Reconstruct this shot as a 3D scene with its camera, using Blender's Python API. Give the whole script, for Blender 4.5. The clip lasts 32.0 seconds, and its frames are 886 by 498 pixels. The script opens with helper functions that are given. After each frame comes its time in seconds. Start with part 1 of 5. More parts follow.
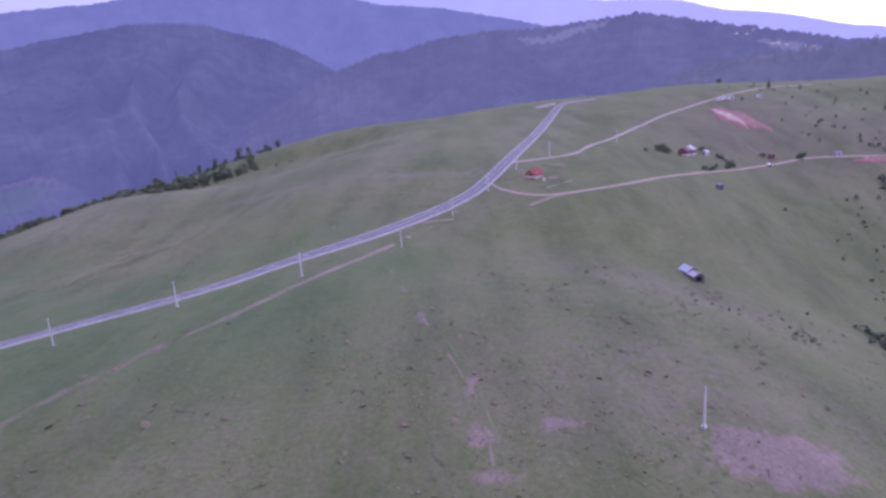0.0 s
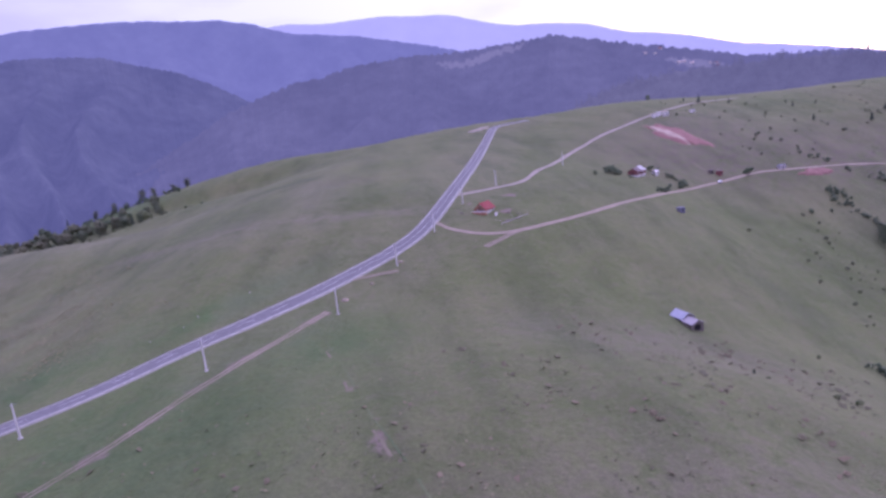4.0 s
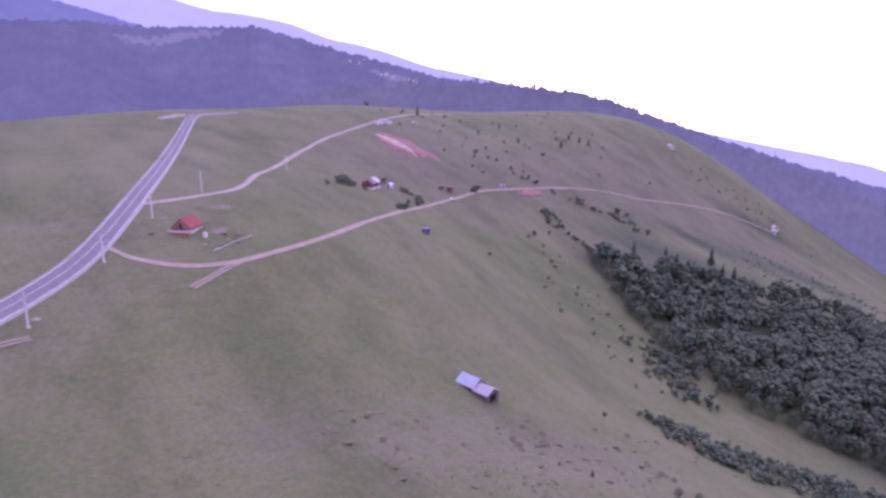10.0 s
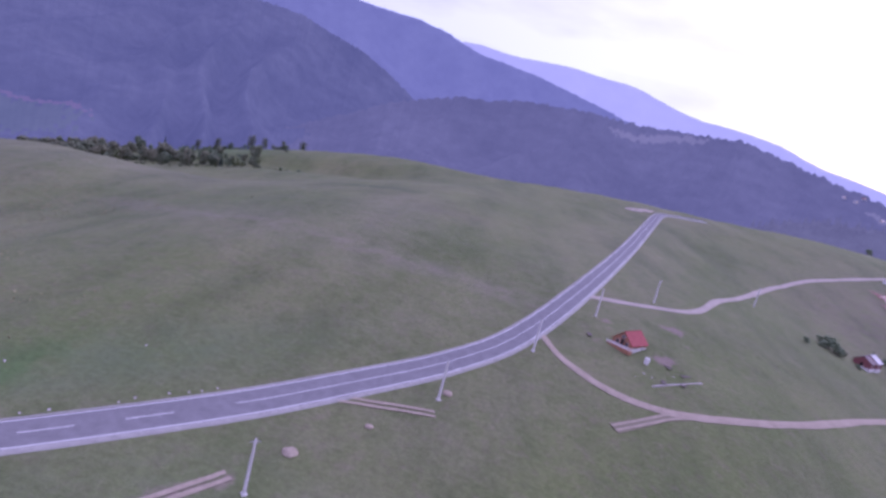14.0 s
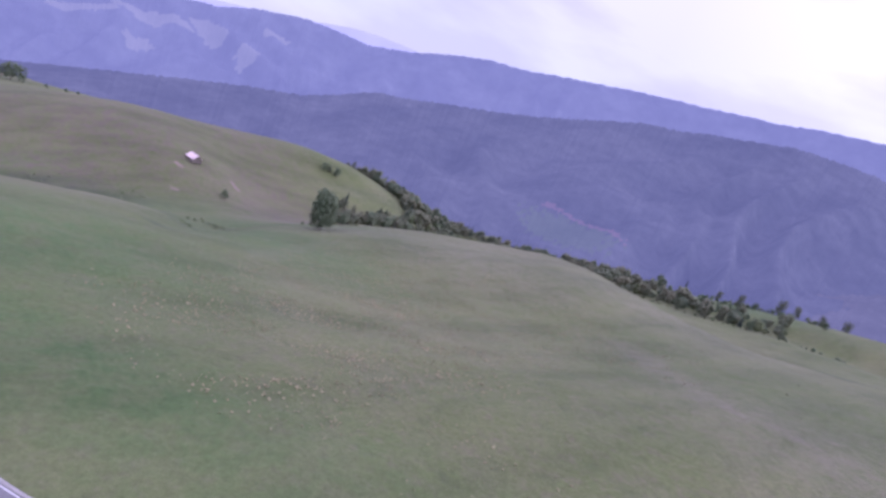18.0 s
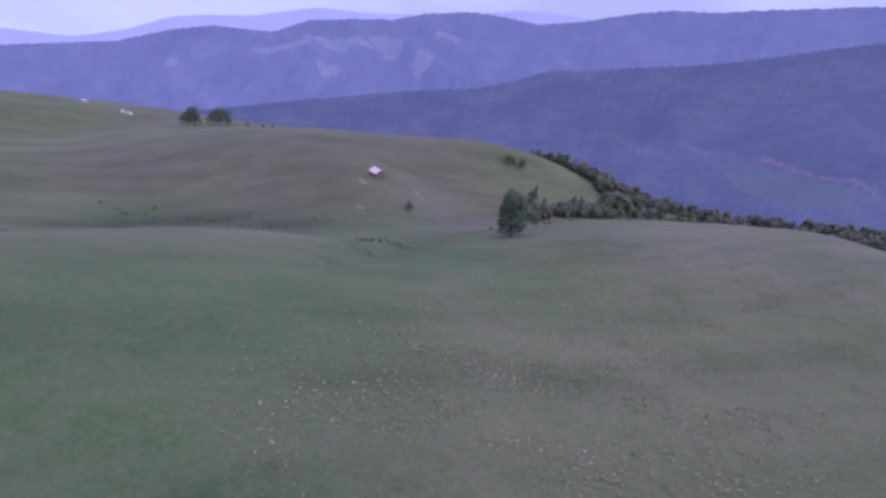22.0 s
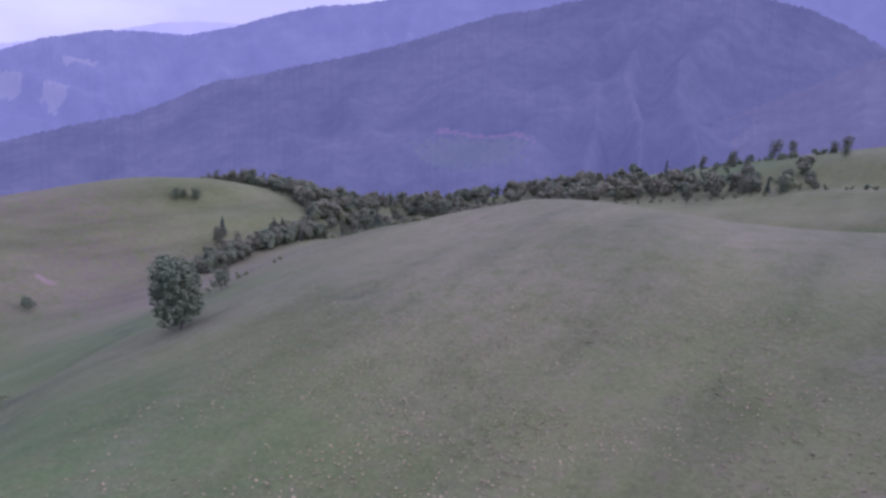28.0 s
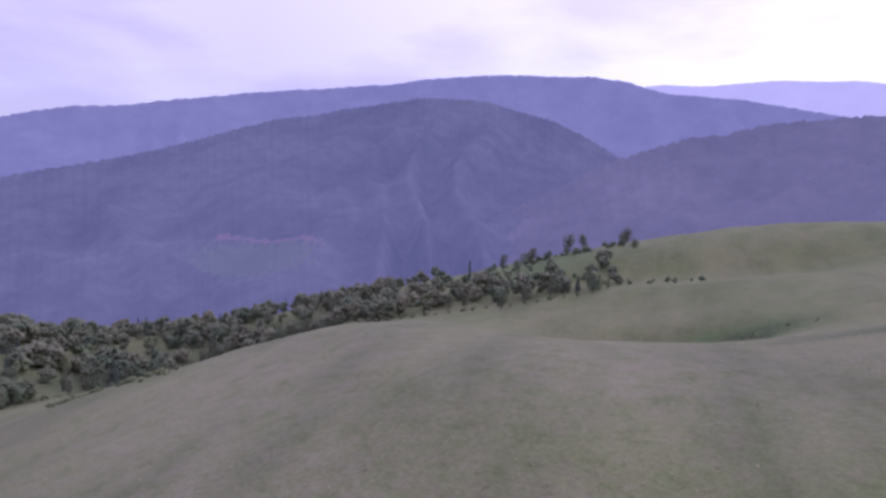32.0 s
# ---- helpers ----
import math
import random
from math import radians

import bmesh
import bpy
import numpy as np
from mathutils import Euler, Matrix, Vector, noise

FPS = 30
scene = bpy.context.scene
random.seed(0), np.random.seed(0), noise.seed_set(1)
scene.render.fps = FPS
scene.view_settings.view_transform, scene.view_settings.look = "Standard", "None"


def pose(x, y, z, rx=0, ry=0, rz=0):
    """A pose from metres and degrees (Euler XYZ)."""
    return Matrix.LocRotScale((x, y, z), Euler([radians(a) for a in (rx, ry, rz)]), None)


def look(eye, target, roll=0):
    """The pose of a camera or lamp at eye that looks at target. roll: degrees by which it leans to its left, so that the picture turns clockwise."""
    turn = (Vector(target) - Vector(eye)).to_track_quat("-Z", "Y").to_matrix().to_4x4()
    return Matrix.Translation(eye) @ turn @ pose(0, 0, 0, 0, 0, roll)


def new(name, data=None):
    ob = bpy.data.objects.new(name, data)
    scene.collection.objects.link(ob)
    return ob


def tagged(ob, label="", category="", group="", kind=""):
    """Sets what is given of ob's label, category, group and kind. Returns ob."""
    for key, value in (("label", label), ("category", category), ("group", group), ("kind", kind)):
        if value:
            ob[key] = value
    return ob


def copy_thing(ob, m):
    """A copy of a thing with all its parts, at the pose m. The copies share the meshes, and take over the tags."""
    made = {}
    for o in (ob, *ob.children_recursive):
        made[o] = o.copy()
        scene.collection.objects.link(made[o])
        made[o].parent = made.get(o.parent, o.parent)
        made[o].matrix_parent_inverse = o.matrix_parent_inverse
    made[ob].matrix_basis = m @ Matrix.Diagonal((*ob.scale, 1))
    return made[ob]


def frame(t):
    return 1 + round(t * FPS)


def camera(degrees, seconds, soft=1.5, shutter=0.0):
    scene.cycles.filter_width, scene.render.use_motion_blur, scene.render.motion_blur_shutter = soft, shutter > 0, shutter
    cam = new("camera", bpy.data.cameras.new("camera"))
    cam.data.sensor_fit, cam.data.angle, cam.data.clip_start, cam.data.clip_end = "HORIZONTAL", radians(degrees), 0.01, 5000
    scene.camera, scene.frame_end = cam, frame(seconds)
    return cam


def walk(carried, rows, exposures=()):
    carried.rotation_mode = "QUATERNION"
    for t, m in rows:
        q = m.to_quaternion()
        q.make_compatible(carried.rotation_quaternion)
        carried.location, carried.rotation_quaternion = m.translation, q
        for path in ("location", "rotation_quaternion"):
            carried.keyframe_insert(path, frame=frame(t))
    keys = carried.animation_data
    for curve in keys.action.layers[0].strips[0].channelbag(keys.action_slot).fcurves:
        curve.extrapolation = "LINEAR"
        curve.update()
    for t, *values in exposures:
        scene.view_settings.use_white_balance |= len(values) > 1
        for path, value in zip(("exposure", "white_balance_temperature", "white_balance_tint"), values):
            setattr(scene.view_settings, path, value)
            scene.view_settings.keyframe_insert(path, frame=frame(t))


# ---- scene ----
cam = camera(73.5, 32.0, soft=3.0)
PATH = [
    (0, (-6.94, 23.41, 59.45), (-6.889, 25.354, 58.978), -3.82),
    (0.5, (-7.56, 29.76, 59.52), (-7.445, 31.707, 59.078), -3.31),
    (1, (-8.25, 36.04, 59.67), (-8.094, 37.985, 59.242), -4.24),
    (1.5, (-8.95, 42.26, 60.17), (-8.779, 44.219, 59.775), -4.63),
    (2, (-9.43, 48.16, 60.49), (-9.249, 50.122, 60.123), -3.91),
    (2.5, (-9.48, 54.03, 60.61), (-9.278, 55.997, 60.275), -4.65),
    (3, (-9.76, 59.66, 60.67), (-9.541, 61.616, 60.328), -6.13),
    (3.5, (-9.84, 65.61, 60.93), (-9.582, 67.552, 60.54), -6.06),
    (5.5, (-9.13, 88.54, 60.67), (-8.771, 90.458, 60.238), -6.82),
    (6, (-8.48, 94.1, 60.36), (-8.083, 96.011, 59.918), -6.37),
    (6.5, (-7.64, 99.82, 59.94), (-7.157, 101.703, 59.462), -6.52),
    (7, (-7, 105.46, 59.61), (-6.456, 107.317, 59.112), -8.38),
    (7.5, (-6.19, 111.32, 59.5), (-5.615, 113.163, 58.991), -10.06),
    (8, (-5.1, 116.81, 59.26), (-4.465, 118.639, 58.742), -10.3),
    (8.5, (-3.19, 122.51, 58.9), (-2.451, 124.294, 58.368), -10.84),
    (9, (-1.31, 127.93, 58.6), (-0.493, 129.673, 58.067), -12.08),
    (9.5, (0.87, 133.72, 58.35), (1.874, 135.372, 57.837), -4.68),
    (10, (2.2, 139.88, 57.68), (3.394, 141.416, 57.231), 0.77),
    (10.5, (2.73, 145.56, 57.19), (3.665, 147.245, 56.666), -4.22),
    (11, (4.31, 150.88, 57.39), (5.13, 152.63, 56.858), 3),
    (11.5, (5.26, 156.82, 56.91), (6.264, 158.492, 56.485), 13.11),
    (12, (4.95, 163.21, 56.23), (5.726, 165.003, 55.783), 7.17),
    (12.5, (4.97, 168.91, 56.33), (5.35, 170.854, 56.045), 7.88),
    (13, (4.76, 174.48, 56.48), (5.004, 176.44, 56.185), 12.8),
    (13.5, (3.93, 179.77, 56.59), (4.036, 181.742, 56.285), 13.68),
    (15.5, (-2.85, 197.7, 56.78), (-3.503, 199.551, 56.415), 19.76),
    (16, (-6.06, 202.15, 56.92), (-6.929, 203.902, 56.498), 19.85),
    (16.5, (-9.99, 206.82, 56.85), (-11.056, 208.446, 56.404), 20.57),
    (17, (-14.31, 211.15, 56.67), (-15.547, 212.661, 56.234), 21.16),
    (17.5, (-19.22, 214.6, 56.62), (-20.59, 215.996, 56.202), 22.95),
    (18, (-24.17, 217.54, 56.42), (-25.655, 218.808, 56.007), 23.25),
    (18.5, (-28.85, 220.03, 56.35), (-30.459, 221.139, 55.909), 24.27),
    (19, (-33.38, 222.43, 56.37), (-35.122, 223.279, 55.861), 17.76),
    (19.5, (-37.51, 225.21, 56.3), (-39.378, 225.646, 55.719), 10.42),
    (20, (-41.9, 227.4, 56.22), (-43.747, 228.001, 55.724), 16.88),
    (20.5, (-46.52, 229.79, 56.06), (-48.296, 230.588, 55.605), 12.7),
    (21, (-51.81, 231.79, 55.67), (-53.576, 232.555, 55.124), 8.51),
    (21.5, (-57.24, 234.06, 54.86), (-59.02, 234.738, 54.254), 9.07),
    (22, (-63, 236.43, 53.76), (-64.744, 237.16, 53.108), 12.01),
    (22.5, (-69.12, 239.06, 52.66), (-70.799, 239.887, 51.964), 12.02),
    (23, (-75.13, 242.24, 51.66), (-76.806, 243.062, 50.958), 5.97),
    (23.5, (-81.28, 245.81, 50.75), (-82.967, 246.636, 50.069), 3.73),
    (24, (-87.7, 249.73, 49.89), (-89.345, 250.683, 49.266), 3.76),
    (24.5, (-94.12, 254.06, 49.03), (-95.715, 255.136, 48.48), 1.14),
    (25, (-100.22, 258.46, 48.39), (-101.766, 259.629, 47.891), 1.33),
    (25.5, (-106.54, 263.16, 48.08), (-107.964, 264.506, 47.664), 6.65),
    (27.5, (-128.56, 283.62, 47.22), (-129.843, 285.074, 46.74), 4.71),
    (28, (-133.88, 289.39, 46.83), (-135.124, 290.869, 46.305), 3.22),
    (28.5, (-139.28, 295.52, 46.49), (-140.499, 297.011, 45.955), 2.6),
    (29, (-144.39, 302.01, 45.99), (-145.58, 303.531, 45.455), -0.04),
    (29.5, (-149.46, 309.11, 45.54), (-150.601, 310.665, 45.015), -1.5),
    (30, (-154.27, 316.37, 44.96), (-155.27, 318.027, 44.46), -1.85),
    (30.5, (-159.03, 323.86, 44.8), (-159.847, 325.628, 44.33), -1.38),
    (31, (-163.19, 331.28, 44.77), (-163.957, 333.081, 44.357), -0.97),
    (31.5, (-167.02, 339.06, 45.24), (-167.773, 340.886, 44.947), 0.6),
    (32, (-170.39, 347.32, 45.49), (-171.092, 349.187, 45.324), 2.04),
]
walk(cam, [(t, look(eye, target, roll)) for t, eye, target, roll in PATH], exposures=[(0.0, 0.18, 4930, 33), (3.0, 0.18, 5030, 35), (8.0, 0.18, 4980, 38), (9.0, 0.23, 4980, 42), (10.0, 0.38, 5180, 49), (11.0, 0.13, 5130, 44), (12.0, 0.06, 5060, 45), (13.0, 0.08, 4930, 40), (16.0, 0.33, 4930, 28), (18.0, 0.53, 5180, 24), (20.0, 0.16, 5030, 26), (21.0, -0.01, 4850, 29), (22.0, 0.03, 4780, 29), (24.0, 0.28, 4930, 25), (28.0, 0.28, 5030, 30), (32.0, 0.23, 5280, 29)])

# ---- world and light: a hazy evening sky, bright and nearly without shadows ----
world = bpy.data.worlds.new("evening_sky")
scene.world = world
world.use_nodes = True
wn, wl = world.node_tree.nodes, world.node_tree.links
wn.clear()
w_out = wn.new("ShaderNodeOutputWorld")
w_sky = wn.new("ShaderNodeTexSky")
w_sky.sky_type = "NISHITA"
w_sky.sun_disc = False
w_sky.sun_elevation, w_sky.sun_rotation = radians(9), radians(52)
w_sky.altitude, w_sky.air_density, w_sky.dust_density = 1200, 1.0, 3.0
w_coord = wn.new("ShaderNodeTexCoord")
w_split = wn.new("ShaderNodeSeparateXYZ")
w_up = wn.new("ShaderNodeMath")
w_up.operation = "MAXIMUM"
w_up.inputs[1].default_value = 0.06
w_join = wn.new("ShaderNodeCombineXYZ")
wl.new(w_coord.outputs["Generated"], w_split.inputs[0])
wl.new(w_split.outputs["X"], w_join.inputs["X"])
wl.new(w_split.outputs["Y"], w_join.inputs["Y"])
wl.new(w_split.outputs["Z"], w_up.inputs[0])
wl.new(w_up.outputs[0], w_join.inputs["Z"])
wl.new(w_join.outputs[0], w_sky.inputs["Vector"])
w_bg = wn.new("ShaderNodeBackground")
w_bg.inputs["Strength"].default_value = 0.05
wl.new(w_sky.outputs[0], w_bg.inputs["Color"])
# the veil of thin cloud over the whole sky
w_noise = wn.new("ShaderNodeTexNoise")
w_noise.inputs["Scale"].default_value = 2.6
w_noise.inputs["Detail"].default_value = 6
w_map = wn.new("ShaderNodeMapping")
w_map.inputs["Scale"].default_value = (1, 1, 3.2)
wl.new(w_coord.outputs["Generated"], w_map.inputs["Vector"])
wl.new(w_map.outputs[0], w_noise.inputs["Vector"])
w_ramp = wn.new("ShaderNodeValToRGB")
w_ramp.color_ramp.elements[0].position, w_ramp.color_ramp.elements[0].color = 0.40, (0.80, 0.76, 0.86, 1)
w_ramp.color_ramp.elements[1].position, w_ramp.color_ramp.elements[1].color = 0.56, (1.0, 1.0, 1.0, 1)
wl.new(w_noise.outputs["Fac"], w_ramp.inputs["Fac"])
# rosy white towards the low sun in the north-east, lavender in the west
w_dot = wn.new("ShaderNodeVectorMath")
w_dot.operation = "DOT_PRODUCT"
w_dot.inputs[1].default_value = (math.sin(radians(52)), math.cos(radians(52)), 0.0)
wl.new(w_coord.outputs["Generated"], w_dot.inputs[0])
w_side = wn.new("ShaderNodeValToRGB")
w_side.color_ramp.elements[0].position, w_side.color_ramp.elements[0].color = 0.0, (0.74, 0.61, 0.71, 1)
w_side.color_ramp.elements[1].position, w_side.color_ramp.elements[1].color = 0.95, (1.15, 1.0, 1.02, 1)
wl.new(w_dot.outputs["Value"], w_side.inputs["Fac"])
w_tint = wn.new("ShaderNodeMix")
w_tint.data_type, w_tint.blend_type = "RGBA", "MULTIPLY"
w_tint.inputs["Factor"].default_value = 1.0
wl.new(w_ramp.outputs[0], w_tint.inputs["A"])
wl.new(w_side.outputs[0], w_tint.inputs["B"])
# an overcast sky is brightest overhead
w_high = wn.new("ShaderNodeMath")
w_high.operation = "MULTIPLY_ADD"
w_high.inputs[1].default_value, w_high.inputs[2].default_value = 0.95, 0.62
wl.new(w_up.outputs[0], w_high.inputs[0])
w_veil = wn.new("ShaderNodeBackground")
wl.new(w_high.outputs[0], w_veil.inputs["Strength"])
wl.new(w_tint.outputs["Result"], w_veil.inputs["Color"])
w_add = wn.new("ShaderNodeAddShader")
wl.new(w_bg.outputs[0], w_add.inputs[0])
wl.new(w_veil.outputs[0], w_add.inputs[1])
wl.new(w_add.outputs[0], w_out.inputs["Surface"])

sun = new("sun", bpy.data.lights.new("sun", "SUN"))
sun.data.energy, sun.data.angle, sun.data.color = 0.6, radians(18), (1.0, 0.90, 0.88)
sun.matrix_world = look((0, 0, 0), (-math.sin(radians(52)) * 3, -math.cos(radians(52)) * 3, -1.6))


# ---- materials ----
def material(name, rough=0.9, metal=0.0, spec=0.25):
    m = bpy.data.materials.new(name)
    m.use_nodes = True
    b = m.node_tree.nodes["Principled BSDF"]
    b.inputs["Roughness"].default_value, b.inputs["Metallic"].default_value = rough, metal
    b.inputs["Specular IOR Level"].default_value = spec
    return m, m.node_tree.nodes, m.node_tree.links, b


def noise_node(n, l, scale, detail=5, rough=0.55, stretch=None, where="Object"):
    co = n.new("ShaderNodeTexCoord")
    mp = n.new("ShaderNodeMapping")
    mp.inputs["Scale"].default_value = stretch or (1, 1, 1)
    l.new(co.outputs[where], mp.inputs["Vector"])
    t = n.new("ShaderNodeTexNoise")
    t.inputs["Scale"].default_value, t.inputs["Detail"].default_value, t.inputs["Roughness"].default_value = scale, detail, rough
    l.new(mp.outputs[0], t.inputs["Vector"])
    return t.outputs["Fac"]


def ramp_node(n, l, fac, stops):
    r = n.new("ShaderNodeValToRGB")
    e = r.color_ramp.elements
    while len(e) < len(stops):
        e.new(0.5)
    for k, (p, c) in enumerate(stops):
        e[k].position, e[k].color = p, (*c, 1)
    l.new(fac, r.inputs["Fac"])
    return r.outputs["Color"]


def mix_node(n, l, fac, a, b, kind="MIX"):
    x = n.new("ShaderNodeMix")
    x.data_type, x.blend_type = "RGBA", kind
    for sock, v in ((x.inputs["Factor"], fac), (x.inputs["A"], a), (x.inputs["B"], b)):
        if isinstance(v, (int, float)):
            sock.default_value = v
        elif isinstance(v, tuple):
            sock.default_value = (*v, 1)
        else:
            l.new(v, sock)
    return x.outputs["Result"]


def bump_node(n, l, b, height, strength, distance):
    u = n.new("ShaderNodeBump")
    u.inputs["Strength"].default_value, u.inputs["Distance"].default_value = strength, distance
    l.new(height, u.inputs["Height"])
    l.new(u.outputs[0], b.inputs["Normal"])


def math_node(n, l, op, a, b):
    x = n.new("ShaderNodeMath")
    x.operation = op
    for sock, v in ((x.inputs[0], a), (x.inputs[1], b)):
        if isinstance(v, (int, float)):
            sock.default_value = v
        else:
            l.new(v, sock)
    return x.outputs[0]


def speckled(name, dark, light, scale, rough=0.9, bump=0.3, dist=0.02, metal=0.0, stretch=None, fine=None, spec=0.25):
    m, n, l, b = material(name, rough, metal, spec)
    f = noise_node(n, l, scale, 6, 0.6, stretch)
    c = ramp_node(n, l, f, [(0.3, dark), (0.7, light)])
    g = noise_node(n, l, fine or scale * 9, 4, 0.6, stretch)
    c = mix_node(n, l, 0.35, c, ramp_node(n, l, g, [(0.3, tuple(v * 0.6 for v in dark)), (0.7, tuple(min(1, v * 1.25) for v in light))]))
    l.new(c, b.inputs["Base Color"])
    bump_node(n, l, b, g, bump, dist)
    return m


def meadow_material():
    m, n, l, b = material("meadow_grass", 0.95, 0.0, 0.1)
    # grass sheen at a flat angle, also standing in for haze further off
    b.inputs["Sheen Weight"].default_value, b.inputs["Sheen Roughness"].default_value = 0.07, 0.4
    b.inputs["Sheen Tint"].default_value = (0.92, 0.90, 0.86, 1)
    broad = noise_node(n, l, 0.011, 5, 0.6)
    mid = noise_node(n, l, 0.06, 6, 0.65)
    patch = noise_node(n, l, 0.17, 7, 0.7)
    fine = noise_node(n, l, 0.9, 5, 0.7)
    grain = noise_node(n, l, 4.0, 3, 0.7)
    green = ramp_node(n, l, broad, [(0.32, (0.108, 0.136, 0.050)), (0.5, (0.136, 0.159, 0.064)), (0.68, (0.164, 0.173, 0.082))])
    mottle = noise_node(n, l, 0.32, 6, 0.75)
    green = mix_node(n, l, ramp_node(n, l, mottle, [(0.50, (0, 0, 0)), (0.68, (0.6, 0.6, 0.6))]), green, (0.178, 0.154, 0.106))
    green = mix_node(n, l, ramp_node(n, l, mottle, [(0.30, (0.6, 0.6, 0.6)), (0.45, (0, 0, 0))]), green, (0.098, 0.132, 0.048))
    c = mix_node(n, l, ramp_node(n, l, mid, [(0.44, (0, 0, 0)), (0.74, (0.5, 0.5, 0.5))]), green, (0.168, 0.170, 0.096))
    c = mix_node(n, l, ramp_node(n, l, patch, [(0.30, (0.55, 0.55, 0.55)), (0.46, (0, 0, 0))]), c, (0.092, 0.112, 0.054))

    def spot(name):
        a = n.new("ShaderNodeAttribute")
        a.attribute_name = name
        return a.outputs["Fac"]

    lush = math_node(n, l, "MULTIPLY", spot("lush"), ramp_node(n, l, patch, [(0.36, (0.25, 0.25, 0.25)), (0.6, (1, 1, 1))]))
    c = mix_node(n, l, lush, c, (0.090, 0.138, 0.050))
    dry = math_node(n, l, "MULTIPLY", spot("dry"), ramp_node(n, l, patch, [(0.36, (0.15, 0.15, 0.15)), (0.62, (1, 1, 1))]))
    c = mix_node(n, l, dry, c, (0.204, 0.190, 0.132))
    heath = math_node(n, l, "MULTIPLY", spot("heath"), ramp_node(n, l, patch, [(0.38, (0, 0, 0)), (0.6, (1, 1, 1))]))
    c = mix_node(n, l, heath, c, (0.146, 0.128, 0.094))
    # dark green of wet ground, with shade in folds and woods painted in
    damp_shade = math_node(n, l, "MULTIPLY", spot("damp_shade"), ramp_node(n, l, patch, [(0.30, (0.55, 0.55, 0.55)), (0.6, (1, 1, 1))]))
    c = mix_node(n, l, damp_shade, c, (0.062, 0.084, 0.044))
    edge = math_node(n, l, "ADD", spot("bare"), math_node(n, l, "MULTIPLY", math_node(n, l, "SUBTRACT", patch, 0.5), 1.1))
    bare = ramp_node(n, l, edge, [(0.43, (0, 0, 0)), (0.66, (1, 1, 1))])
    earth = mix_node(n, l, fine, (0.198, 0.160, 0.130), (0.268, 0.216, 0.180))
    c = mix_node(n, l, bare, c, earth)
    c = mix_node(n, l, 0.55, c, ramp_node(n, l, fine, [(0.25, (0.58, 0.58, 0.58)), (0.75, (1.32, 1.32, 1.32))]), "MULTIPLY")
    c = mix_node(n, l, 0.5, c, ramp_node(n, l, grain, [(0.25, (0.62, 0.62, 0.62)), (0.75, (1.3, 1.3, 1.3))]), "MULTIPLY")
    streak = noise_node(n, l, 0.05, 5, 0.6, (1.0, 0.28, 1.0))
    c = mix_node(n, l, 0.75, c, ramp_node(n, l, streak, [(0.34, (0.74, 0.78, 0.75)), (0.5, (1.0, 1.0, 1.0)), (0.66, (1.16, 1.14, 1.14))]), "MULTIPLY")
    l.new(c, b.inputs["Base Color"])
    h = math_node(n, l, "ADD", math_node(n, l, "MULTIPLY", patch, 2.2), fine)
    bump_node(n, l, b, h, 0.5, 0.4)
    return m


def haze_glow_material(name, dark, light, glow, strength, grain=0.02, coarse=0.55):
    """A forested slope far off, its thick evening haze put in as a glow."""
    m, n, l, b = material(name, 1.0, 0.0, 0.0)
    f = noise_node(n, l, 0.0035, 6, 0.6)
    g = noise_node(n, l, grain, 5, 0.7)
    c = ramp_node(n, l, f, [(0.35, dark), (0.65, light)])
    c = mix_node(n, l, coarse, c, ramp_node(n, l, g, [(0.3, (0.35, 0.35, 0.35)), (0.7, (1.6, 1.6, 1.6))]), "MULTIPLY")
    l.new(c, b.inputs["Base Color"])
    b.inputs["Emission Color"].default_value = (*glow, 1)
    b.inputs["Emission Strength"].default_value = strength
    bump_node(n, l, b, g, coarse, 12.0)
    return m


def leaf_material(name, dark, light, cool=(0.62, 0.74, 0.64), warm=(1.20, 1.10, 1.06), thin=0.0):
    m, n, l, b = material(name, 0.8, 0.0, 0.15)
    geo = n.new("ShaderNodeNewGeometry")
    obj = n.new("ShaderNodeObjectInfo")
    c = ramp_node(n, l, geo.outputs["Random Per Island"], [(0.0, dark), (1.0, light)])
    c = mix_node(n, l, 0.35, c, ramp_node(n, l, obj.outputs["Random"], [(0.0, (0.7, 0.75, 0.7)), (1.0, (1.14, 1.06, 1.0))]), "MULTIPLY")
    f = noise_node(n, l, 0.05, 3, 0.6)
    c = mix_node(n, l, 0.7, c, ramp_node(n, l, f, [(0.35, cool), (0.65, warm)]), "MULTIPLY")
    l.new(c, b.inputs["Base Color"])
    if thin > 0:
        # leaves let part of the light through
        inner = n.new("ShaderNodeBsdfTranslucent")
        l.new(c, inner.inputs["Color"])
        both = n.new("ShaderNodeMixShader")
        both.inputs[0].default_value = thin
        out = [k for k in n if k.type == "OUTPUT_MATERIAL"][0]
        l.new(b.outputs[0], both.inputs[1])
        l.new(inner.outputs[0], both.inputs[2])
        l.new(both.outputs[0], out.inputs["Surface"])
    return m


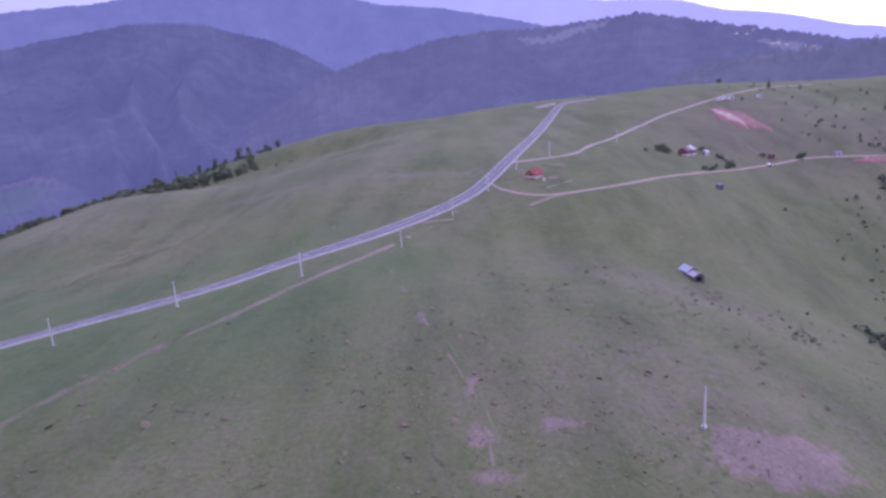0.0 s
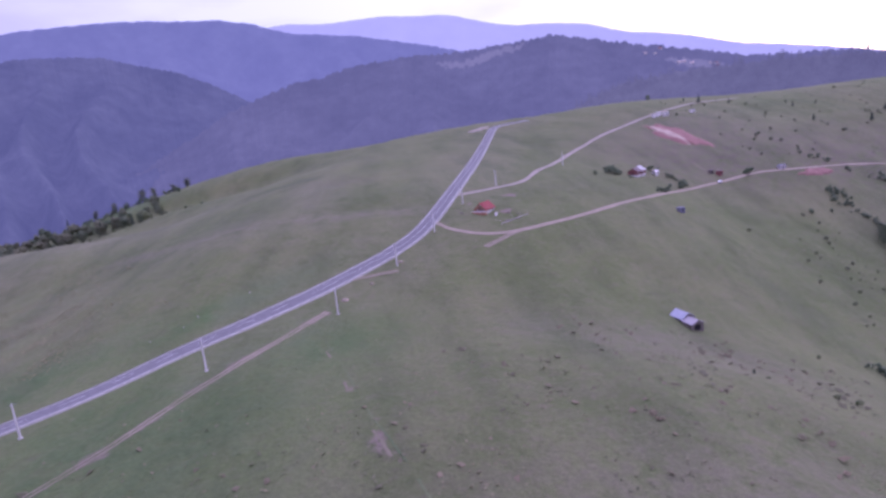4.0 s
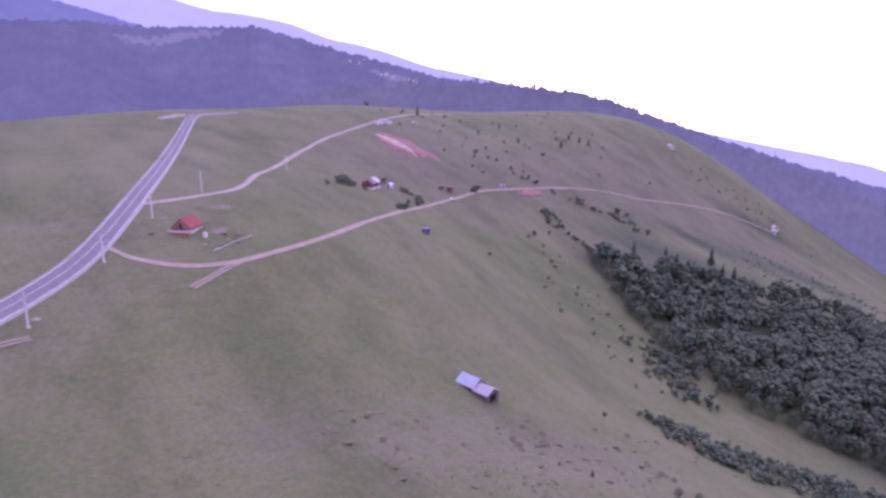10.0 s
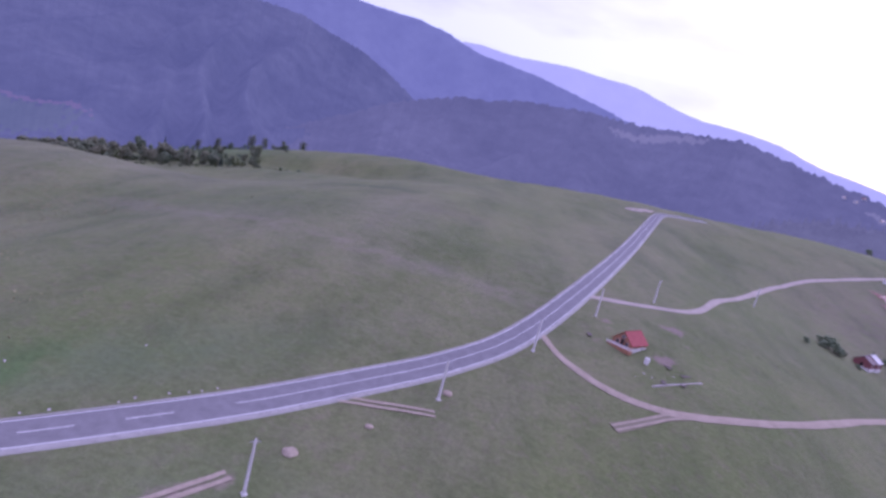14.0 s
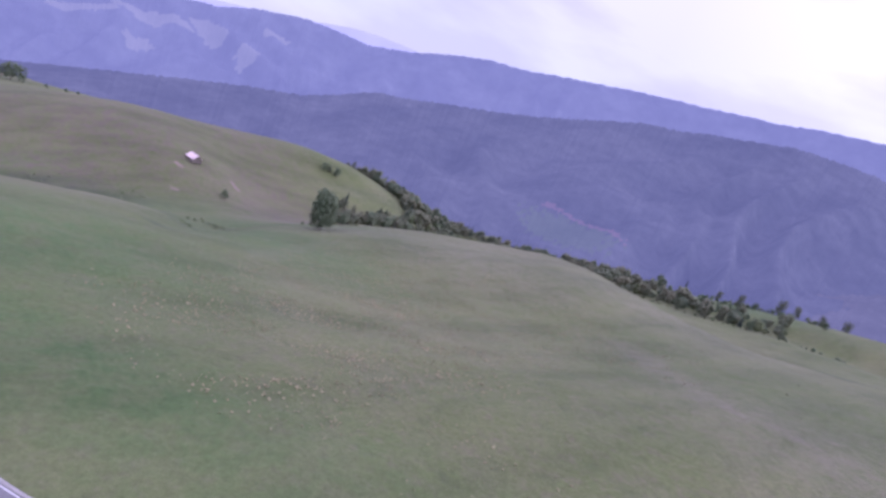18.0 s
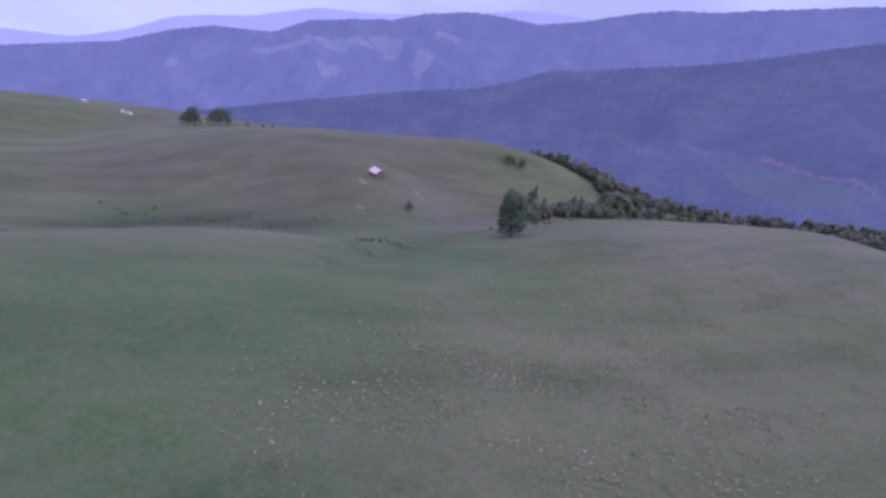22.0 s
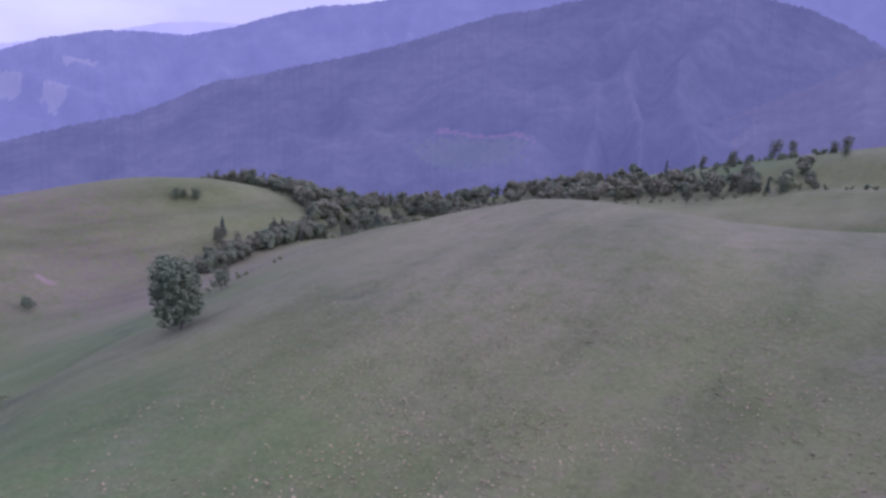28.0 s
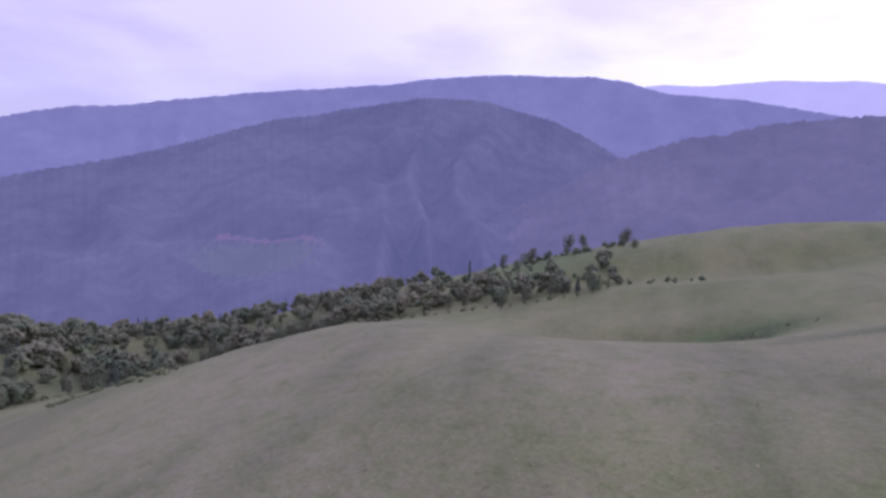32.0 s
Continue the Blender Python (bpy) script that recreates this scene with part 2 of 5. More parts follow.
MEADOW = meadow_material()
ASPHALT = speckled("worn_asphalt", (0.150, 0.145, 0.152), (0.228, 0.222, 0.230), 0.5, 0.85, 0.2, 0.01, stretch=(1, 1, 1), fine=14)
SHOULDER = speckled("pale_concrete_gutter", (0.27, 0.262, 0.245), (0.40, 0.385, 0.36), 0.8, 0.9, 0.3, 0.02)
PAINT = speckled("worn_road_paint", (0.56, 0.55, 0.55), (0.76, 0.75, 0.74), 1.2, 0.7, 0.1, 0.005)
GRAVEL = speckled("pale_gravel", (0.29, 0.25, 0.21), (0.43, 0.38, 0.325), 0.35, 0.95, 0.5, 0.05)
EARTH = speckled("pinkish_earth", (0.265, 0.222, 0.165), (0.40, 0.338, 0.262), 0.3, 0.95, 0.5, 0.05)
RUBBLE = speckled("pale_clay_cut", (0.36, 0.27, 0.21), (0.56, 0.45, 0.365), 0.22, 0.95, 0.6, 0.1)
CLAY = speckled("red_clay", (0.225, 0.122, 0.108), (0.35, 0.205, 0.180), 0.15, 0.95, 0.6, 0.1)
CONCRETE = speckled("grey_concrete", (0.50, 0.48, 0.47), (0.70, 0.67, 0.66), 1.5, 0.85, 0.3, 0.01)
STEEL = speckled("galvanised_steel", (0.35, 0.36, 0.38), (0.5, 0.5, 0.53), 3, 0.45, 0.1, 0.002, metal=0.7)
TIN = speckled("weathered_tin_sheet", (0.34, 0.36, 0.44), (0.50, 0.52, 0.60), 0.8, 0.55, 0.15, 0.004, metal=0.15, spec=0.4)
TIN_DULL = speckled("dull_tin_sheet", (0.36, 0.34, 0.37), (0.52, 0.49, 0.50), 0.8, 0.6, 0.15, 0.004, metal=0.1)
PLANK = speckled("grey_weathered_plank", (0.10, 0.085, 0.075), (0.22, 0.19, 0.17), 1.5, 0.9, 0.4, 0.01, stretch=(1, 1, 6))
# near-black: puts the shade inside openings into the colour; dark doors share it
DARK = speckled("opening_shade_and_door", (0.012, 0.011, 0.012), (0.03, 0.028, 0.03), 2, 0.9, 0.1, 0.01)
REDROOF = speckled("red_tile_roof", (0.22, 0.038, 0.045), (0.35, 0.085, 0.085), 1.5, 0.75, 0.3, 0.02)
BROWNROOF = speckled("brownish_roof", (0.13, 0.09, 0.10), (0.22, 0.16, 0.17), 1.2, 0.75, 0.3, 0.02)
PLASTER = speckled("cream_plaster", (0.58, 0.48, 0.40), (0.78, 0.68, 0.60), 1.0, 0.9, 0.1, 0.005)
WHITEWALL = speckled("white_plaster", (0.66, 0.62, 0.62), (0.82, 0.78, 0.78), 1.0, 0.9, 0.1, 0.005)
ORANGEWALL = speckled("orange_brown_wood", (0.27, 0.13, 0.075), (0.39, 0.20, 0.12), 1.5, 0.8, 0.2, 0.01)
PINKROOF = speckled("pale_pinkish_sheet_roof", (0.66, 0.50, 0.47), (0.86, 0.70, 0.66), 0.6, 0.6, 0.1, 0.005)
BLUE = speckled("faded_blue_sheet", (0.13, 0.13, 0.195), (0.20, 0.20, 0.275), 1.5, 0.6, 0.1, 0.005)
REDSHEET = speckled("dull_red_board", (0.16, 0.062, 0.065), (0.26, 0.105, 0.10), 1.5, 0.8, 0.2, 0.005)
CARPAINT = speckled("white_car_paint", (0.70, 0.69, 0.70), (0.80, 0.79, 0.80), 1.0, 0.35, 0.0, 0.001, spec=0.5)
GLASS_DARK = speckled("dark_glass", (0.02, 0.022, 0.028), (0.04, 0.042, 0.05), 1.0, 0.12, 0.0, 0.001, spec=0.6)
RUBBER = speckled("black_rubber", (0.015, 0.015, 0.016), (0.03, 0.03, 0.03), 3, 0.85, 0.1, 0.002)
BARK = speckled("grey_bark", (0.07, 0.058, 0.05), (0.16, 0.135, 0.12), 2.0, 0.95, 0.6, 0.03, stretch=(2, 2, 0.5))
LEAF = leaf_material("broadleaf_foliage", (0.122, 0.158, 0.100), (0.178, 0.214, 0.136))
LEAF_GREY = leaf_material("dull_broadleaf_foliage", (0.150, 0.168, 0.118), (0.178, 0.194, 0.136), (0.76, 0.90, 0.76), (1.18, 1.06, 0.94), 0.12)
LEAF_DARK = leaf_material("dark_broadleaf_foliage", (0.104, 0.132, 0.090), (0.158, 0.190, 0.124))
NEEDLE = leaf_material("spruce_needles", (0.050, 0.066, 0.054), (0.092, 0.112, 0.082))
SHRUB = leaf_material("shrub_foliage", (0.110, 0.140, 0.070), (0.185, 0.215, 0.115))
TUFT = leaf_material("dry_grass_tuft", (0.225, 0.208, 0.126), (0.335, 0.302, 0.186))
HUMMOCK = leaf_material("brown_hummock_grass", (0.150, 0.138, 0.088), (0.205, 0.182, 0.124))
TUSSOCK = leaf_material("dark_tussock", (0.158, 0.160, 0.090), (0.220, 0.212, 0.135))
STONE = speckled("pale_limestone", (0.42, 0.38, 0.38), (0.62, 0.57, 0.56), 0.8, 0.9, 0.4, 0.03)
# distance haze is given to each far slope as its own glow colour
HAZE_NEAR = haze_glow_material("hazy_forest_near", (0.040, 0.046, 0.044), (0.085, 0.090, 0.080), (0.315, 0.28, 0.42), 0.34, 0.05)
HAZE_MID = haze_glow_material("hazy_forest_mid", (0.036, 0.038, 0.044), (0.066, 0.068, 0.072), (0.288, 0.280, 0.52), 0.285, 0.02, 0.48)
HAZE_FAR = haze_glow_material("hazy_forest_far", (0.04, 0.042, 0.056), (0.07, 0.074, 0.085), (0.34, 0.325, 0.60), 0.425, 0.012, 0.35)
HAZE_PALE = haze_glow_material("hazy_ridge_pale", (0.06, 0.06, 0.08), (0.09, 0.09, 0.11), (0.48, 0.43, 0.64), 0.82, 0.01, 0.25)
CLEARING = haze_glow_material("hazy_pasture", (0.075, 0.072, 0.075), (0.10, 0.095, 0.095), (0.36, 0.345, 0.575), 0.468, 0.03, 0.15)
KNOLL_GRASS = haze_glow_material("hazy_knoll_pasture", (0.095, 0.098, 0.088), (0.115, 0.115, 0.105), (0.325, 0.285, 0.465), 0.36, 0.03, 0.12)
CLEARCUT = haze_glow_material("hazy_clearcut", (0.048, 0.058, 0.050), (0.066, 0.074, 0.064), (0.285, 0.288, 0.48), 0.292, 0.03, 0.2)
HAZE_KNOLL = haze_glow_material("hazy_knoll_forest", (0.038, 0.038, 0.042), (0.066, 0.066, 0.070), (0.310, 0.288, 0.485), 0.315, 0.02, 0.5)
SCAR = haze_glow_material("hazy_earth_scar", (0.072, 0.052, 0.054), (0.088, 0.066, 0.064), (0.325, 0.275, 0.51), 0.33, 0.03, 0.2)
WORN = speckled("worn_dry_grass", (0.172, 0.156, 0.104), (0.226, 0.202, 0.140), 0.4, 0.95, 0.3, 0.03)


# ---- shared builders ----
def mesh_object(name, verts, faces, mat, parent=None, smooth=False):
    me = bpy.data.meshes.new(name)
    me.from_pydata([tuple(v) for v in verts], [], faces)
    me.materials.append(mat)
    if smooth:
        me.polygons.foreach_set("use_smooth", [True] * len(me.polygons))
    me.update()
    ob = new(name, me)
    if parent is not None:
        ob.parent = parent
    return ob


def part(name, bm, mat, parent, label=""):
    me = bpy.data.meshes.new(name)
    bmesh.ops.recalc_face_normals(bm, faces=bm.faces)
    bm.to_mesh(me)
    bm.free()
    me.materials.append(mat)
    ob = new(name, me)
    ob.parent = parent
    if label:
        tagged(ob, label)
    return ob


def box_bm(x0, x1, y0, y1, z0, z1, bevel=0.02, bm=None):
    bm = bm or bmesh.new()
    g = bmesh.ops.create_cube(bm, size=1)
    bmesh.ops.transform(bm, verts=g["verts"], matrix=Matrix.Translation(((x0 + x1) / 2, (y0 + y1) / 2, (z0 + z1) / 2)) @ Matrix.Diagonal((x1 - x0, y1 - y0, z1 - z0, 1)))
    if bevel:
        edges = {e for v in g["verts"] for e in v.link_edges}
        bmesh.ops.bevel(bm, geom=list(edges), offset=bevel, segments=1, affect="EDGES")
    return bm


def rod_bm(a, b, r0, r1, sides=8, bm=None):
    bm = bm or bmesh.new()
    a, b = Vector(a), Vector(b)
    g = bmesh.ops.create_cone(bm, cap_ends=True, segments=sides, radius1=r0, radius2=r1, depth=(b - a).length)
    bmesh.ops.transform(bm, verts=g["verts"], matrix=Matrix.Translation((a + b) / 2) @ (b - a).to_track_quat("Z", "Y").to_matrix().to_4x4())
    return bm


def thing(name, label, category, group="", kind=""):
    ob = new(name)
    ob.empty_display_size = 0.5
    return tagged(ob, label, category, group, kind)


# ---- the lie of the land: a smooth lattice of heights 120 m apart ----
LAT_X, LAT_Y, LAT = -1080.0, -240.0, 120.0
LAND_SOUTH = (
    -148, -110, -71, -38, -17, -6, -3, -8, -22, -49, -88, -130, -167, -195, -214, -224, -225, -221,
    -140, -118, -87, -67, -51, -39, -29, -17, -11, -26, -66, -113, -151, -175, -193, -212, -225, -230,
    -126, -112, -99, -100, -84, -70, -59, -27, -2, -5, -42, -92, -128, -148, -166, -191, -217, -232,
    -116, -106, -101, -103, -89, -90, -83, -32, -1, 7, -24, -73, -103, -120, -141, -172, -202, -221,
)
LAND_MIDDLE = (
    -120, -108, -91, -61, -53, -67, -64, -20, -2, 2, -21, -63, -77, -93, -120, -150, -178, -197,
    -137, -114, -92, -65, -45, -47, -41, -10, 6, 20, 8, -35, -45, -58, -86, -102, -130, -158,
    -167, -134, -96, -57, -30, -41, -22, 4, 14, 31, 31, 22, 11, -2, -7, -9, -58, -114,
    -201, -165, -119, -74, -50, -50, -26, -3, 14, 38, 52, 62, 52, 52, 69, 60, -4, -77,
)
LAND_NORTH = (
    -223, -202, -165, -121, -83, -52, -22, 1, 21, 40, 57, 70, 69, 60, 63, 51, 4, -53,
    -225, -224, -209, -176, -129, -80, -36, -2, 21, 28, 31, 41, 49, 43, 35, 18, -13, -46,
    -212, -224, -229, -212, -172, -120, -67, -28, -10, -9, -10, -2, 6, 4, -5, -20, -36, -50,
    -194, -216, -231, -228, -200, -154, -103, -64, -47, -45, -46, -44, -40, -40, -46, -52, -56, -55,
)
LAND = np.array(LAND_SOUTH + LAND_MIDDLE + LAND_NORTH, float).reshape(12, 18)
# shoulders and gullies of the western pasture, 70 m apart
FOLD_X, FOLD_Y, FOLD = -560.0, 180.0, 70.0
FOLDS_SOUTH = (
    5.8, -8.4, -14, -2, 13.9, 16.9, 6, 1.3, 8.3, 12.1, -0.2, -15,
    18.3, 5.1, -14.3, -2.6, 14.4, 8.1, -1.4, 3.8, -2.7, -1.9, -6.3, -12.3,
    22.8, 24.1, -6.3, -15.4, 0.4, -4.5, -4.6, 12.3, -0.1, 11.7, 10.5, -3.3,
    15.7, -5.8, -29.2, -4.8, 10.4, -4.8, -8.7, 12.4, 10.1, 7, 13.4, 3.9,
    23.5, -16.1, -28.7, 6.9, -8.6, 11.6, -2.9, 7.5, 7.9, 3.4, 3.7, -0.8,
    17.2, 2.4, -11, -5.8, 16.7, 1.7, -6.7, 8.1, 6.6, 1.8, -2.2, -3.2,
)
FOLDS_NORTH = (
    2.5, -18.5, -22.9, -10.8, 3.7, -24, -7.3, 1.9, 2.8, 1.3, -3.5, -5.4,
    -2.8, -8.2, -7.4, -7, -16.3, -1, -1, -8.7, 0, 4.7, 2.1, -3.6,
    -2.5, 3.2, 7.1, 5, 2.2, 8.2, 3.9, 3.3, 7.8, 7.3, 3.1, -4.4,
    -3.4, 4.4, 9.6, 9.6, 11.3, 14.4, 17.9, 21, 15, 5.2, -2.5, -9,
    -6.9, -0.3, 7.3, 15.6, 20.5, 16.7, 22.2, 24.5, 13.4, 0.1, -9.3, -15.2,
)
FOLDS = np.zeros((17, 18))
FOLDS[3:14, 3:15] = np.array(FOLDS_SOUTH + FOLDS_NORTH, float).reshape(11, 12)


# wet gullies behind the western shoulder, and the rises and hollows beyond: x, y and depth along the bottom
GULLY = ((-222, 268, 0.8), (-236, 278, 2.0), (-252, 289, 3.0), (-270, 303, 3.5), (-286, 312, 3.5), (-302, 320, 3.0), (-330, 338, 2.0))
GULLY_NORTH = ((-236, 590, 1.5), (-205, 586, 4.0), (-180, 581, 5.0), (-160, 575, 5.0), (-142, 570, 4.5), (-118, 566, 2.0))
HOLLOW_HILL = ((-240, 702, 5.0), (-205, 708, 8.5), (-166, 713, 11.0), (-130, 715, 10.5), (-95, 717, 9.5), (-50, 715, 5.0))
HOLLOW_WEST = ((-810, 160, 9.0), (-762, 112, 13.0), (-738, 62, 14.0), (-722, 10, 8.0))
RISE_WEST = ((-622, 135, -4.0), (-632, 168, -5.0), (-640, 200, -3.0))
HOLLOW_NOOK = ((-522, 445, 3.0), (-519, 475, 4.5), (-519, 505, 4.5), (-524, 532, 3.0))
RISE_HUT = ((-478, 330, -3.5), (-455, 345, -6.0), (-425, 356, -5.0))
GULLY_WOOD = ((-447, 515, 5.0), (-446, 555, 9.0), (-437, 598, 10.0), (-405, 640, 9.0), (-360, 668, 6.0))


def spline_weights(u):
    return ((1 - u) ** 3 / 6, (3 * u**3 - 6 * u**2 + 4) / 6, (-3 * u**3 + 3 * u**2 + 3 * u + 1) / 6, u**3 / 6)


def land(x, y):
    """The height of the ground, without its small bumps."""
    x, y = np.asarray(x, float), np.asarray(y, float)
    gx, gy = (x - LAT_X) / LAT, (y - LAT_Y) / LAT
    cx, cy = np.clip(gx, 1, 15.999), np.clip(gy, 1, 9.999)
    i, j = np.floor(cx).astype(int), np.floor(cy).astype(int)
    wx, wy = spline_weights(cx - i), spline_weights(cy - j)
    z = sum(wx[a] * wy[b] * LAND[j - 1 + b, i - 1 + a] for a in range(4) for b in range(4))
    fx, fy = np.clip((x - FOLD_X) / FOLD + 3, 1, 15.999), np.clip((y - FOLD_Y) / FOLD + 3, 1, 14.999)
    i, j = np.floor(fx).astype(int), np.floor(fy).astype(int)
    wx, wy = spline_weights(fx - i), spline_weights(fy - j)
    z = z + sum(wx[a] * wy[b] * FOLDS[j - 1 + b, i - 1 + a] for a in range(4) for b in range(4))
    for line, wide in ((GULLY, 12.0), (GULLY_NORTH, 16.0), (GULLY_WOOD, 34.0), (RISE_HUT, 36.0), (HOLLOW_HILL, 32.0), (HOLLOW_WEST, 46.0), (RISE_WEST, 34.0), (HOLLOW_NOOK, 18.0)):
        p = np.array(line, float)
        for (ax, ay, ad), (bx, by, bd) in zip(p[:-1], p[1:]):
            for u in (0.0, 0.33, 0.67):
                px, py, pd = ax + (bx - ax) * u, ay + (by - ay) * u, ad + (bd - ad) * u
                z = z - pd * 0.42 * np.exp(-((x - px) ** 2 + (y - py) ** 2) / wide**2) * (26.0 / wide if wide < 20 else 1.0) * 0.55
    # beyond the lattice the ground sinks to the valleys, and past the brow to the gorge in the north
    out = np.hypot((gx - cx) * LAT, (gy - cy) * LAT)
    z = z - 0.30 * out
    z = z - 0.42 * 50 * np.logaddexp(0, (y - 1000) / 50)
    far = np.hypot(x + 40, y - 220)
    return np.maximum(z, -190 - 0.17 * far)


def land_z(x, y):
    return float(land(x, y))


def smooth_line(points, step):
    """Points along a Catmull-Rom curve through the given ones, about a step apart."""
    p = [np.array(q, float) for q in points]
    p = [2 * p[0] - p[1]] + p + [2 * p[-1] - p[-2]]
    out = []
    for k in range(1, len(p) - 2):
        n = max(2, int(np.linalg.norm(p[k + 1] - p[k]) / step))
        for u in np.arange(n) / n:
            a, b, c, d = p[k - 1 : k + 3]
            out.append(0.5 * (2 * b + (c - a) * u + (2 * a - 5 * b + 4 * c - d) * u**2 + (3 * b - a - 3 * c + d) * u**3))
    out.append(p[-2])
    return np.array(out)


def sides_of(line):
    t = np.gradient(line, axis=0)
    t /= np.linalg.norm(t, axis=1, keepdims=True)
    return np.stack([-t[:, 1], t[:, 0]], 1)


ROAD = smooth_line([(-840, -52), (-760, -24), (-684, -4), (-566, 18), (-490, 28), (-456, 38), (-446, 53), (-431, 63), (-404, 66), (-345, 72), (-292, 80), (-240, 100), (-200, 128), (-176, 151), (-163, 169), (-151, 182), (-135, 195), (-114, 208), (-95, 217.5), (-79, 228), (-63, 243), (-46, 258), (-27, 276.5), (-10, 295), (7, 313), (21, 331), (36, 360), (54, 404), (83, 484), (118, 582), (136, 627), (150, 637), (174, 644)], 3.0)
TRACK_SOUTH = smooth_line([(28, 340), (30, 336), (33, 330), (38, 325), (45, 320.5), (56, 319), (72, 323.5), (98, 337), (118, 351), (152, 378), (168, 391), (203, 416), (232, 432), (272, 449), (300, 454), (368, 460), (419, 458), (464, 447), (530, 440), (580, 430), (634, 405)], 3.0)
TRACK_NORTH = smooth_line([(45, 376), (58, 381), (70, 387), (90, 400), (110, 431), (127, 452), (157, 492), (174, 511), (202, 539), (238, 563), (287, 593), (345, 626), (400, 640)], 3.0)
TRACK_OLD = smooth_line([(-110, 108), (-106, 122), (-99, 144), (-89, 160), (-78, 176), (-65, 193), (-52, 215), (-42, 231), (-34, 242), (-27, 252), (-21, 261)], 2.5)
TRACK_FAINT = smooth_line([(2, 108), (2, 118), (1, 130), (-2, 146), (-5, 158), (-9, 174), (-13, 190), (-18, 218), (-23, 240)], 2.5)
SPUR = smooth_line([(-14, 287), (-10, 288.5), (-5, 290), (0, 291.5), (6, 293)], 1.5)
CREST_DRY = smooth_line([(-133, 410), (-100, 383), (-76, 370), (-52, 368), (-32, 364), (-14, 359), (7, 360), (27, 357)], 3.0)
BRANCH = smooth_line([(64, 320.5), (58, 317), (51, 312), (44, 307)], 1.5)
TRAIL_WEST = smooth_line([(-196, 292), (-206, 300), (-216, 310), (-226, 320), (-241, 336), (-253, 353)], 3.0)
PATH_CUT = smooth_line([(246.2, 540.5), (239.4, 508.9), (239.2, 473.1), (240.5, 448.7)], 3.0)


def near_line(x, y, line):
    """How far each place is from a line."""
    best = np.full(x.shape, 1e9)
    for px, py in line:
        best = np.minimum(best, (x - px) ** 2 + (y - py) ** 2)
    return np.sqrt(best)


def blot(x, y, cx, cy, rx, ry, turn=0.0):
    c, s = math.cos(radians(turn)), math.sin(radians(turn))
    u, v = (x - cx) * c + (y - cy) * s, -(x - cx) * s + (y - cy) * c
    return np.clip(1.3 - np.hypot(u / rx, v / ry), 0, 1)


def rough_noise(x, y, scale, seed):
    """A cheap rolling relief of summed waves."""
    r = np.random.RandomState(seed)
    z = np.zeros_like(x)
    for k in range(9):
        a, f, ph = r.uniform(0, 2 * np.pi), r.uniform(0.6, 2.2) / scale, r.uniform(0, 7)
        z += np.sin((x * np.cos(a) + y * np.sin(a)) * f * 2 * np.pi + ph) * r.uniform(0.3, 1)
    return z / 3.5


# ---- ground: one sheet to the horizon, fine where the camera passes ----
def stretched(lo, hi, step, out, ratio=1.16):
    core = list(np.arange(lo, hi + 0.1, step))
    left, right, s = [], [], step
    while (core[0] if not left else left[-1]) > -out:
        s *= ratio
        left.append((core[0] if not left else left[-1]) - s)
    s = step
    while (core[-1] if not right else right[-1]) < out:
        s *= ratio
        right.append((core[-1] if not right else right[-1]) + s)
    return np.array(left[::-1] + core + right)


gxs, gys = stretched(-700, 700, 5.0, 4700), stretched(60, 860, 5.0, 4700)
GX, GY = np.meshgrid(gxs, gys)
GZ = land(GX, GY)
road_far = near_line(GX, GY, ROAD[::2])
tame = np.clip((np.minimum(np.minimum(road_far, near_line(GX, GY, TRACK_FAINT[::2])), np.minimum(near_line(GX, GY, TRACK_SOUTH[::3]), np.minimum(near_line(GX, GY, TRACK_NORTH[::3]), near_line(GX, GY, TRACK_OLD[::2])))) - 5) / 18, 0, 1)
GZ = GZ + tame * (0.55 * rough_noise(GX, GY, 60, 3) + 0.22 * rough_noise(GX, GY, 21, 4))
for gx0, gy0, rx, ry, turn, deep in ((-249, 395, 8, 3.5, 60, 1.3), (-150, 569, 20, 8, 10, 1.0)):
    GZ = GZ - deep * blot(GX, GY, gx0, gy0, rx, ry, turn) ** 1.5
rows, cols = GX.shape
idx = np.arange(rows * cols).reshape(rows, cols)
quads = np.stack([idx[:-1, :-1], idx[:-1, 1:], idx[1:, 1:], idx[1:, :-1]], -1).reshape(-1, 4)
gm = bpy.data.meshes.new("ground")
gm.vertices.add(rows * cols)
gm.vertices.foreach_set("co", np.stack([GX, GY, GZ], -1).ravel())
gm.loops.add(quads.size)
gm.loops.foreach_set("vertex_index", quads.ravel())
gm.polygons.add(len(quads))
gm.polygons.foreach_set("loop_start", np.arange(len(quads)) * 4)
gm.polygons.foreach_set("use_smooth", [True] * len(quads))
gm.update()
bare = np.zeros_like(GX)
for spot_at in ((74, 371, 6, 3.5, 30), (76, 362, 4, 3, 0), (50, 358, 5, 3, 20), (64, 345, 5, 3.5, 30), (46, 344, 4, 2, 40), (56, 120, 19, 11, 0), (16, 125, 6, 3, 10), (1, 120, 2.5, 5, 0), (7, 111, 3, 4, 0), (-2, 110, 3, 3, 0), (-1, 137, 2, 6, -10), (-3, 152, 2, 6, -10), (-9, 176, 2, 4, -10), (-14, 199, 1.6, 3.5, -15), (-14, 272, 2.2, 1.6, 40), (-421, 323, 5, 3, 20), (-450, 330, 4, 2, 0), (-449, 372, 9, 4, 10), (-238, 389, 3, 2, 0)):
    bare = np.maximum(bare, blot(GX, GY, *spot_at))
bare = np.maximum(bare, 0.5 * np.clip(1.5 - near_line(GX, GY, TRACK_OLD) / 3.5, 0, 1))
